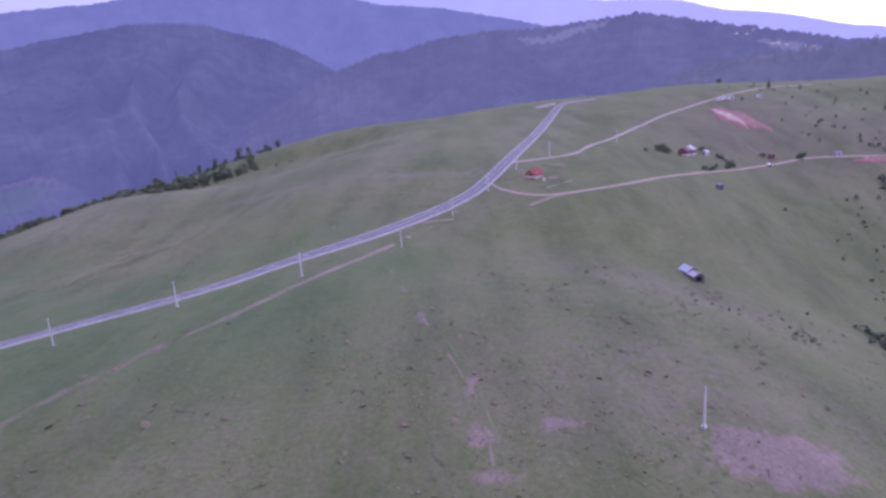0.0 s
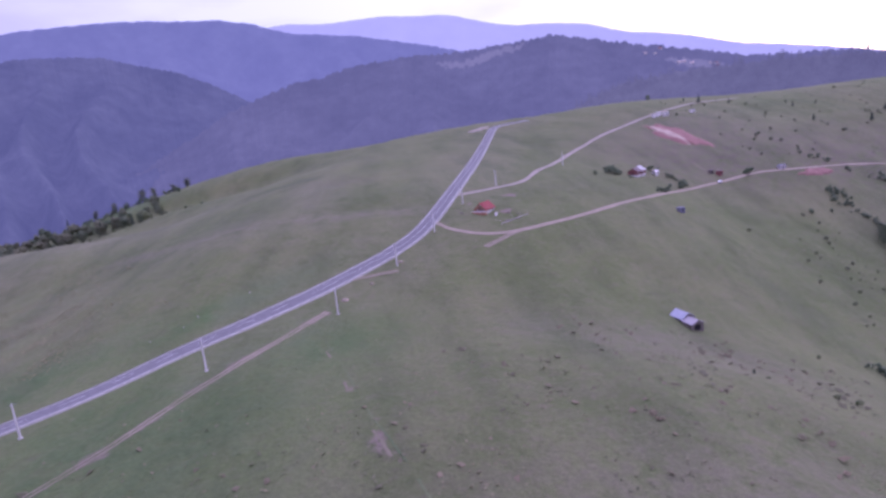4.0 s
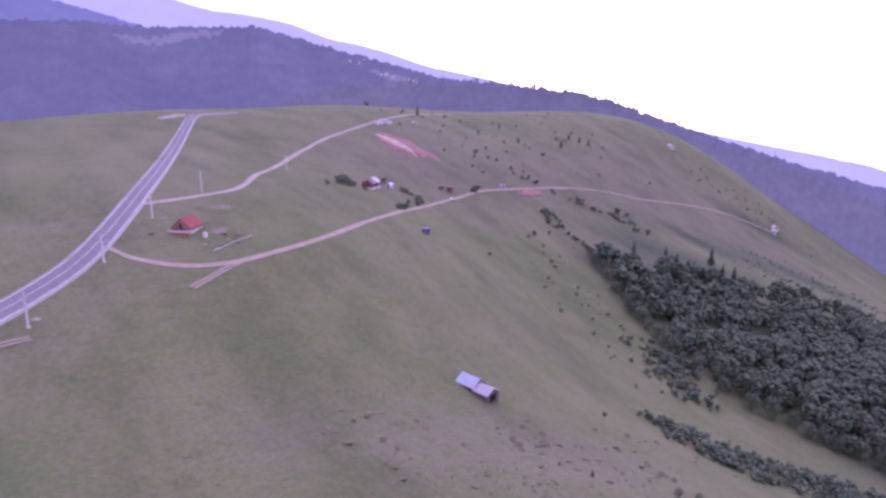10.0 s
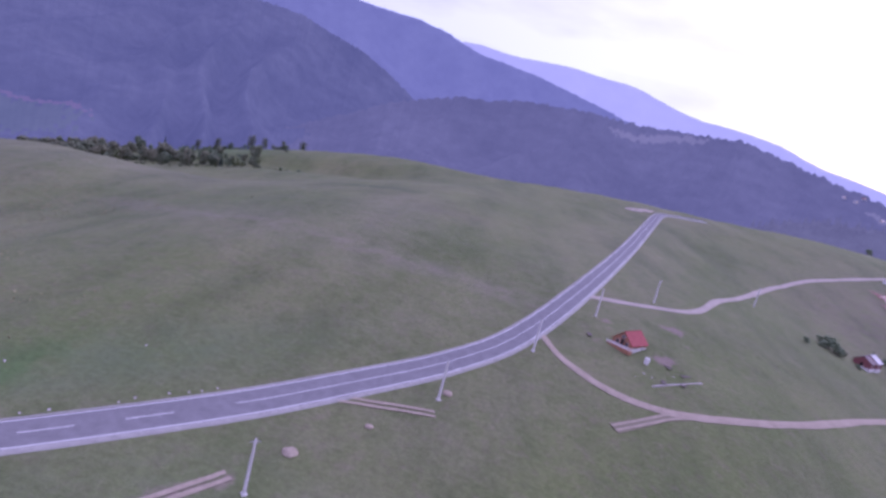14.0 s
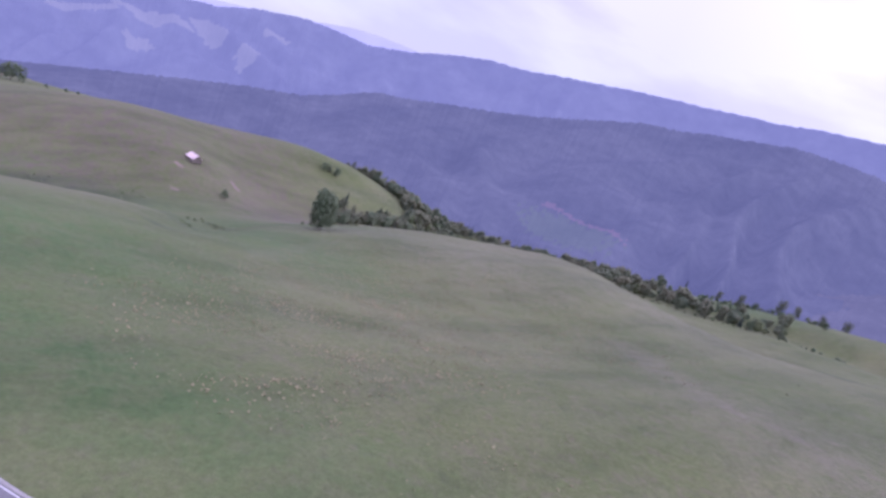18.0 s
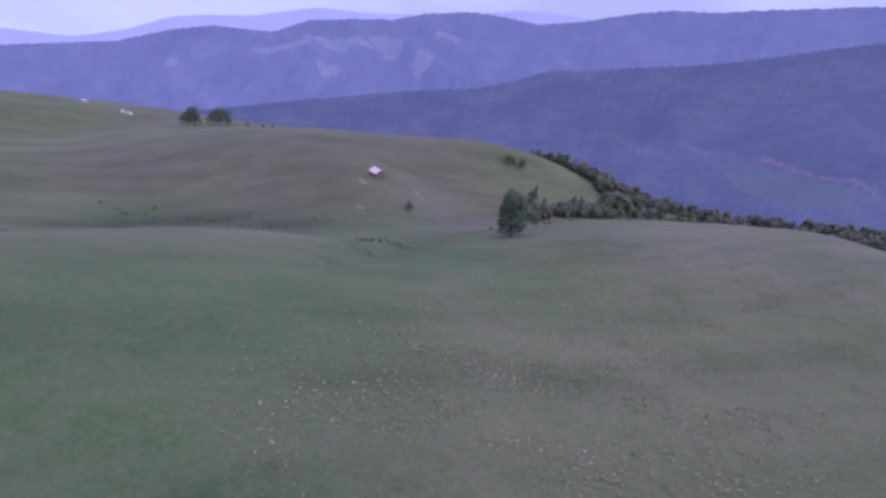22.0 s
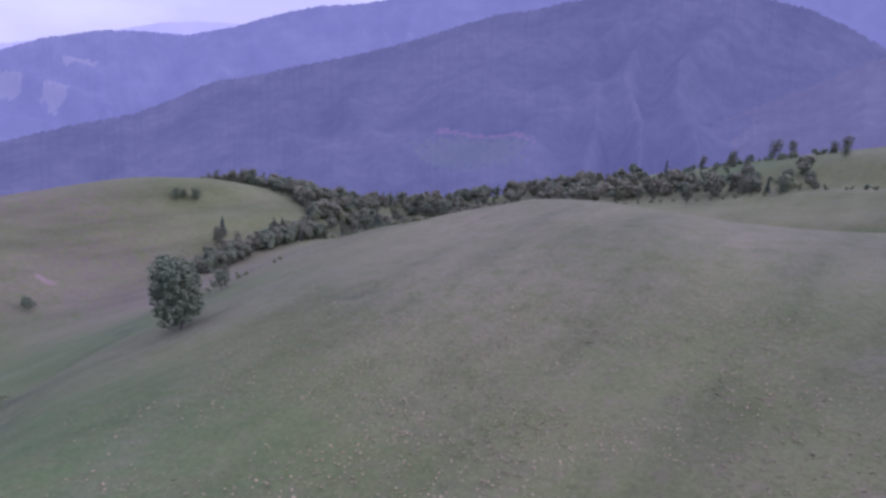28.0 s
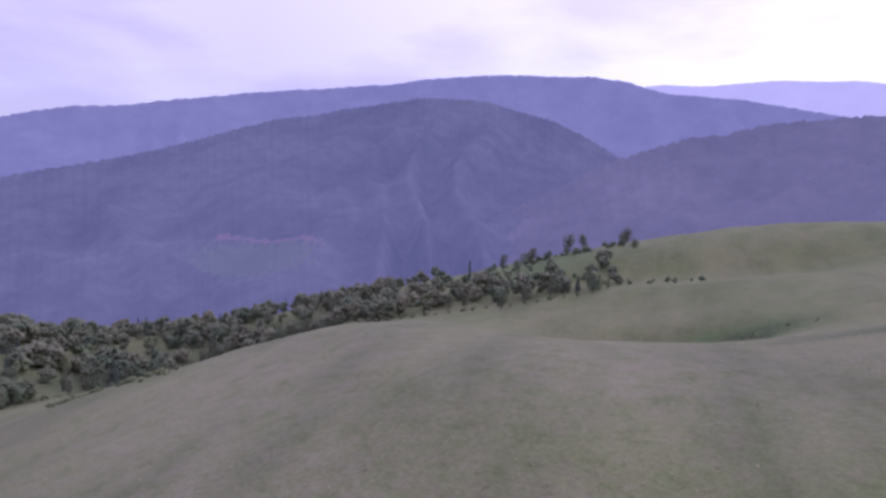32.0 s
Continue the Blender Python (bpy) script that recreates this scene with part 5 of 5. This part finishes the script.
def house(name, label, long, wide, eave, top, wall, roof, category="house", chimney=False, windows=2, porch=False, base=True):
    t = thing(name, label, category)
    part("walls", gable_walls_bm(-long / 2, long / 2, -wide / 2, wide / 2, eave, top), wall, t)
    for side in (-1, 1):
        s = part("roof_slope", roof_side_bm(-long / 2, long / 2, -wide / 2, wide / 2, eave, top, side), roof, t)
    part("ridge_cap", rod_bm((-long / 2 - 0.4, 0, top + 0.14), (long / 2 + 0.4, 0, top + 0.14), 0.12, 0.12, 6), roof, t)
    if base:
        part("plinth", box_bm(-long / 2 - 0.08, long / 2 + 0.08, -wide / 2 - 0.08, wide / 2 + 0.08, -1.5, 0.35, 0.03), CONCRETE, t)
    for k in range(windows):
        x = -long / 2 + (k + 0.5) * long / windows
        window(t, x, -wide / 2, eave * 0.58, 1.0, 1.1, "y")
        window(t, x, wide / 2, eave * 0.58, 1.0, 1.1, "y")
    d = part("door", box_bm(-long / 2 - 0.06, -long / 2 + 0.03, -0.5, 0.5, 0.05, 2.05, 0.01), DARK, t, "dark entrance door")
    part("door_handle", rod_bm((-long / 2 - 0.1, 0.35, 1.0), (-long / 2 - 0.1, 0.35, 1.14), 0.02, 0.02, 6), STEEL, d)
    if chimney:
        c = part("chimney", box_bm(long * 0.15, long * 0.15 + 0.7, -0.35, 0.35, eave, top + 1.0, 0.03), CONCRETE, t)
        part("chimney_cap", box_bm(long * 0.15 - 0.1, long * 0.15 + 0.8, -0.45, 0.45, top + 1.0, top + 1.1, 0.02), CONCRETE, c)
    return t


# the long tin-roofed barn on the slope: a higher bluish part and a lower dull part
barn = thing("barn", "long grey plank barn with a stepped tin roof on the slope", "barn")
part("walls", gable_walls_bm(-6.3, 0.4, -2.9, 2.9, 2.3, 4.2, -2.5), PLANK, barn)
part("low_walls", gable_walls_bm(0.42, 6.0, -3.1, 2.2, 1.8, 3.2, -2.5), PLANK, barn)
for side in (-1, 1):
    s1 = part("roof_slope", roof_side_bm(-6.3, 0.4, -2.9, 2.9, 2.3, 4.2, side, over=0.35), TIN, barn, "bluish tin roof slope")
    seams(s1, -6.3, 0.4, -2.9, 2.9, 2.3, 4.2, side, TIN, 1.0, 0.35)
    s2 = part("low_roof_slope", roof_side_bm(0.78, 6.0, -3.1, 2.2, 1.8, 3.2, side, over=0.3), TIN_DULL, barn, "dull grey tin roof slope")
    seams(s2, 0.78, 6.0, -3.1, 2.2, 1.8, 3.2, side, TIN_DULL, 1.0, 0.3)
# a closed panel, its colour standing for the dim inside of the barn
part("gate", box_bm(5.95, 6.08, -1.9, 0.8, -0.6, 1.5, 0.02), DARK, barn, "near-black panel standing for the shade in the open barn gate")
for x in (-5.2, -2.8, -0.6):
    part("plank_door", box_bm(x - 0.55, x + 0.55, -2.96, -2.88, -0.2, 1.8, 0.01), DARK, barn)
for x in np.arange(-6.1, 0.3, 0.5):
    part("board", box_bm(x - 0.18, x + 0.18, -2.95, -2.91, -1.2, 2.2, 0), PLANK, barn)
for x in np.arange(0.7, 5.9, 0.5):
    part("board", box_bm(x - 0.18, x + 0.18, -3.15, -3.11, -1.4, 1.7, 0), PLANK, barn)
barn.matrix_basis = Matrix.Translation((97.3, 246.4, land_z(97.3, 246.4))) @ Matrix.Rotation(radians(-82), 4, "Z") @ Matrix.Diagonal((0.88, 0.88, 0.88, 1))

# the red-roofed chalet between road and track
chalet = house("chalet", "orange-brown wooden chalet with a steep red tile roof", 8.6, 6.0, 1.4, 4.1, ORANGEWALL, REDROOF, "house", False, 2)
part("terrace", box_bm(-6.0, -4.32, -3.6, 3.6, -1.2, -0.1, 0.05), ORANGEWALL, chalet, "wooden terrace before the gable")
for z in (0.15, 0.55):
    part("rail", box_bm(-6.05, -5.97, -3.7, 3.7, z, z + 0.14, 0.01), WHITEWALL, chalet, "white terrace rail")
for y in np.arange(-3.6, 3.7, 0.9):
    part("rail_post", box_bm(-6.06, -5.96, y - 0.05, y + 0.05, -0.1, 0.75, 0.01), WHITEWALL, chalet)
window(chalet, -4.3, -1.4, 0.9, 0.9, 1.0, "x")
window(chalet, -4.3, 1.4, 0.9, 0.9, 1.0, "x")
window(chalet, -4.3, 0, 2.7, 0.9, 0.8, "x")
standing(chalet, 54.5, 347.5, 47)
porch_box = thing("porch_box", "small white plastered box beside the chalet terrace", "shed")
part("body", box_bm(-0.55, 0.55, -0.55, 0.55, -0.4, 1.3, 0.05), WHITEWALL, porch_box)
part("lid", box_bm(-0.62, 0.62, -0.62, 0.62, 1.3, 1.38, 0.02), CONCRETE, porch_box)
standing(porch_box, 58, 340, 60)

# low pale wall and building rubble round the chalet
low_wall = thing("low_wall", "low pale stone wall in the grass below the chalet", "wall")
for k in range(22):
    u = k / 21
    x, y = 57.5 + 15.5 * u, 329 + 10 * u
    st = part("stone", box_bm(-0.42, 0.42, -0.16, 0.16, -0.25, 0.2, 0.05), STONE, low_wall)
    st.matrix_basis = Matrix.Translation((x, y, land_z(x, y))) @ Matrix.Rotation(0.62 + rnd.uniform(-0.2, 0.2), 4, "Z")
for k in range(16):
    x, y = 56 + rnd.uniform(-6, 17), 337 + rnd.uniform(-7, 10)
    if abs(x - 53.5) < 8 and abs(y - 344) < 9:
        continue
    heap = thing("building_stone", "pale block of building stone lying in the grass", "stone", "building stones round the chalet")
    bm = bmesh.new()
    bmesh.ops.create_icosphere(bm, subdivisions=1, radius=rnd.uniform(0.15, 0.36))
    for v in bm.verts:
        v.co *= rnd.uniform(0.75, 1.2)
        v.co.z *= 0.6
    part("block", bm, STONE, heap)
    standing(heap, x, y, rnd.uniform(0, 90))
for k in range(5):
    pile = thing("plank_pile", "pile of grey planks lying beside the chalet", "planks", "plank piles round the chalet")
    for j in range(5):
        p = part("plank", box_bm(-2.0, 2.0, -0.12, 0.12, 0, 0.06, 0), PLANK, pile)
        p.matrix_basis = Matrix.Translation((0, (j - 2) * 0.26, 0.02 + 0.07 * (j % 2))) @ Matrix.Rotation(rnd.uniform(-0.06, 0.06), 4, "Z")
    x, y = ((64, 342), (67, 335), (43, 347), (61, 333), (69, 340))[k]
    standing(pile, x, y, rnd.uniform(0, 180))

# the cabin among small spruces
cabin = house("cabin", "wooden cabin with dull reddish walls and a brown sheet roof", 6.0, 6.5, 2.6, 4.6, REDSHEET, BROWNROOF, "cabin", False, 2)
annex_cabin = house("cabin_annex", "cabin wing with a pale sheet roof", 6.0, 7.0, 2.9, 5.2, REDSHEET, TIN_DULL, "cabin", False, 2)
standing(cabin, 176, 433, 40)
standing(annex_cabin, 181.1, 437.3, 40)
for x, y, s in ((145, 424, 0.8), (158, 431, 1.5), (161, 434, 1.7), (160, 428, 1.3), (164, 430, 1.2), (157, 435, 1.1), (168, 424, 0.7), (196, 449, 1.2), (199, 447, 1.0), (203, 441, 0.7), (205, 436, 0.6), (207, 430, 0.55)):
    plant(bush_a, x, y, rnd.uniform(0, 6), s, "bushes round the cabin", "dark rounded bush beside the wooden cabin")
plant(fir_b, 188, 447, 0, 0.5, "", "small dark spruce behind the wooden cabin")
hutch = house("small_hut", "small white hut with a pale roof behind the cabin", 3.2, 2.8, 2.0, 2.9, WHITEWALL, WHITEWALL, "hut", False, 1)
standing(hutch, 195, 441, 25)


def shed(name, label, x, y, turn, long, wide, high, wall, roof, category="shed"):
    t = thing(name, label, category)
    part("walls", box_bm(-long / 2, long / 2, -wide / 2, wide / 2, -0.8, high, 0.03), wall, t)
    part("roof", box_bm(-long / 2 - 0.25, long / 2 + 0.25, -wide / 2 - 0.25, wide / 2 + 0.25, high, high + 0.14, 0.03), roof, t)
    part("door", box_bm(-0.45, 0.45, -wide / 2 - 0.04, -wide / 2 + 0.02, 0.02, min(1.95, high - 0.1), 0.01), DARK, t)
    return standing(t, x, y, turn)


shed("shed", "small faded blue sheet shed on the meadow", 169, 368, 20, 3.4, 2.6, 2.3, BLUE, BLUE)
shed("shed", "small dull red board shed beside the earth track", 246.5, 447.5, 30, 4.0, 3.0, 2.8, REDSHEET, BROWNROOF)
shed("shed", "dark plank lean-to beside the red shed", 241.5, 450, 30, 3.0, 2.4, 2.2, PLANK, BROWNROOF)
shed("work_cabin", "grey site cabin on the cut earth", 302, 456.5, 15, 6.0, 2.6, 2.6, TIN_DULL, BLUE, "cabin")
for k, (x, y, turn) in enumerate(((272, 577, 20), (278, 582, 80), (283, 579, 20))):
    shed("site_container", "white site container above the clay cut", x, y, turn, 6.0, 2.5, 2.6, WHITEWALL, WHITEWALL, "container")
shed("shed", "small pale shed on the upper pasture", 312, 583, 10, 3.5, 3.0, 2.5, WHITEWALL, TIN_DULL)


def car(label, x, y, turn):
    t = thing("car", label, "car")
    bm = bmesh.new()
    prof = [(-2.1, 0.35), (-2.15, 0.8), (-1.5, 0.95), (-0.9, 1.42), (0.9, 1.45), (1.6, 0.98), (2.1, 0.85), (2.15, 0.35)]
    a = [[bm.verts.new((px, y0, pz)) for px, pz in prof] for y0 in (-0.85, 0.85)]
    bm.faces.new(a[0])
    bm.faces.new(a[1][::-1])
    for k in range(8):
        bm.faces.new((a[0][k], a[1][k], a[1][(k + 1) % 8], a[0][(k + 1) % 8]))
    part("body", bm, CARPAINT, t)
    for y0 in (-0.86, 0.86):
        part("side_window", box_bm(-0.8, 0.85, y0 - 0.01, y0 + 0.01, 1.0, 1.34, 0), GLASS_DARK, t)
    for px in (-1.3, 1.3):
        for y0 in (-0.8, 0.8):
            part("wheel", rod_bm((px, y0 - 0.1, 0.32), (px, y0 + 0.1, 0.32), 0.32, 0.32, 14), RUBBER, t)
    t.matrix_basis = Matrix.Translation((x, y, land_z(x, y) + 0.2)) @ Matrix.Rotation(radians(turn), 4, "Z")
    return t


car("small white car parked on the earth track", 237.7, 434, 35)


def draped_patch(name, label, cx, cy, rx, ry, turn, mat, lift, seed):
    """An uneven patch of cut ground lying on the slope."""
    r = np.random.RandomState(seed)
    c, s = math.cos(radians(turn)), math.sin(radians(turn))
    rings, spokes = 9, 56
    wob = np.convolve(np.r_[r.uniform(0.45, 1.3, spokes), r.uniform(0.45, 1.3, 2)], np.ones(3) / 3, "valid")[:spokes]
    verts, faces = [], []
    for k in range(rings + 1):
        for j in range(spokes):
            a, q = 2 * math.pi * j / spokes, k / rings * wob[j]
            u, v = math.cos(a) * q * rx, math.sin(a) * q * ry
            x, y = cx + u * c - v * s, cy + u * s + v * c
            edge = min(1.0, (1 - k / rings) * 5)
            verts.append((x, y, land_z(x, y) - 0.35 * (1 - edge) + lift * edge + r.uniform(-0.15, 0.15) * edge))
    for k in range(rings):
        for j in range(spokes):
            faces.append((k * spokes + j, k * spokes + (j + 1) % spokes, (k + 1) * spokes + (j + 1) % spokes, (k + 1) * spokes + j))
    return tagged(mesh_object(name, verts, faces, mat, smooth=True), label, "bare ground", kind="structure")


draped_patch("clay_cut", "bare red clay cut into the hillside", 260, 527, 34, 15, -76, CLAY, 1.0, 71)
draped_patch("clay_cut", "pale freshly dug clay in the cut", 255, 527, 25, 6.0, -78, RUBBLE, 1.5, 72)
draped_patch("clay_cut", "red earth cut beside the track", 326, 450, 17, 5.5, 8, CLAY, 1.0, 73)
draped_patch("turnout", "pale gravel turnout at the top of the road", 121, 630, 16, 6, 38, GRAVEL, 0.7, 74)

# western pasture: the pale-roofed hut and the roadside houses
pale_hut = house("hay_hut", "small hut with a large pale pinkish sheet roof", 9.0, 7.5, 1.8, 4.6, PLANK, PINKROOF, "hut", False, 0, base=False)
standing(pale_hut, -460.5, 341.5, 20)
west_hut = house("small_hut", "small white hut under two big trees", 6.0, 4.0, 2.2, 3.4, WHITEWALL, TIN_DULL, "hut", False, 1)
standing(west_hut, -722, 214, 10)
h1 = house("house", "white roadside house with a bright red tile roof", 12.0, 9.0, 3.4, 7.0, WHITEWALL, REDROOF, "house", True, 3)
standing(h1, -436, 21, 75)
h2 = house("house", "white roadside house with a pale roof", 11.0, 8.0, 3.2, 6.2, WHITEWALL, TIN_DULL, "house", True, 3)
standing(h2, -421, 6, 80)
h3 = house("house", "white house with a red tile roof beside the upper road", 11.0, 8.0, 3.2, 6.2, WHITEWALL, REDROOF, "house", True, 3)
standing(h3, -715, -36, 60)
h4 = house("house", "white house beside the road with a red roof", 9.0, 7.0, 3.0, 5.6, WHITEWALL, REDROOF, "house", True, 3)
standing(h4, -730, -44, 60)
for x, y in ((-917, 79), (-860, 130), (-853, 137), (-1000, 60)):
    t = house("house", "far pale hut on the western hill", 6.5, 4.5, 2.0, 3.2, PLASTER, TIN_DULL, "hut", False, 2, base=False)
    standing(t, x, y, rnd.uniform(0, 90))
for x, y, s in ((-404, 40, 0.9), (-411, 46, 0.8), (-419, 50, 0.7), (-397, 54, 0.7), (-372, 52, 0.6)):
    plant(bush_a, x, y, rnd.uniform(0, 6), s * 1.6, "bushes round the roadside houses")
bank = [(x, 20 + (x + 566) * 0.29 - rnd.uniform(14, 60)) for x in (rnd.uniform(-680, -470) for _ in range(70))]
woods("woods", "dark wood below the far road", bank, 45, LEAF, (4, 8), 0.8, 40)

# white stones along the road verge
for k, (x, y) in enumerate(((-55, 255.5), (-51, 259), (-48, 262), (-42, 268), (-40, 269.5), (-37, 273), (-34, 275.5), (-33, 277), (-31, 279), (-67, 245), (-63, 249), (-66, 263), (-62, 270), (-48, 284), (-74, 256))):
    st = thing("verge_stone", "pale rounded stone on the grassy road verge", "stone", "stones along the road verge")
    bm = bmesh.new()
    bmesh.ops.create_icosphere(bm, subdivisions=1, radius=rnd.uniform(0.16, 0.3))
    for v in bm.verts:
        v.co *= rnd.uniform(0.8, 1.2)
        v.co.z *= 0.7
    part("block", bm, STONE, st)
    standing(st, x - rnd.uniform(0, 1.2), y + rnd.uniform(0, 1.2), rnd.uniform(-37, 95))

# scattered roofs of the village below the knoll ridge, and huts on the eastern slope
for k in range(9):
    x, y, z = on_slope("backdrop_knoll_ridge", rnd.uniform(-38.5, -31), rnd.uniform(0.02, 0.09))
    t = house("house", "far white village house below the wooded ridge", rnd.uniform(7, 10), 6.5, 2.8, 5.2, PLASTER, rnd.choice((TIN_DULL, PINKROOF, REDROOF)), "house", False, 2)
    tagged(t, "", "", "village houses below the ridge")
    t.matrix_basis = Matrix.Translation((x, y, z + 1.0)) @ Matrix.Rotation(rnd.uniform(0, 3), 4, "Z")
for x, y, turn in ((634, 403, 20), (636, 529, 70), (648, 408, 40)):
    t = house("small_hut", "small pale hut on the far eastern slope", 7.0, 5.0, 2.3, 4.0, PLASTER, TIN_DULL, "hut", False, 2)
    standing(t, x, y, turn)
gully_scrub = []
for (ax, ay), (bx, by), n, spread in (((521.1, 370.4), (599.4, 286.8), 60, 12), ((472.6, 351.7), (545.1, 269.9), 60, 14), ((-398.8, 260.9), (-460.7, 178.1), 26, 5), ((-329.3, 319.2), (-317.8, 293.7), 10, 4), ((-337.7, 426.9), (-332.9, 374.9), 14, 4), ((610.8, 480.8), (672.6, 405.9), 60, 14)):
    for _ in range(n):
        u = rnd.random()
        gully_scrub.append((ax + (bx - ax) * u + rnd.gauss(0, spread), ay + (by - ay) * u + rnd.gauss(0, spread)))
woods("scrub", "low green scrub in the wet gullies", gully_scrub, 48, SHRUB, (0.8, 2.4), 1.4, 9)

# small heaps of dug earth by the old track
for x, y, size in ((-15, 270, 1.3), (7.6, 301, 1.1), (-5, 283, 0.8)):
    heap = thing("earth_heap", "small pale heap of dug earth in the grass", "earth heap", "earth heaps by the old track")
    bm = bmesh.new()
    bmesh.ops.create_icosphere(bm, subdivisions=2, radius=size)
    for v in bm.verts:
        v.co *= rnd.uniform(0.88, 1.12)
        v.co.z *= 0.55
    part("mound", bm, EARTH, heap)
    standing(heap, x, y, rnd.uniform(0, 90))
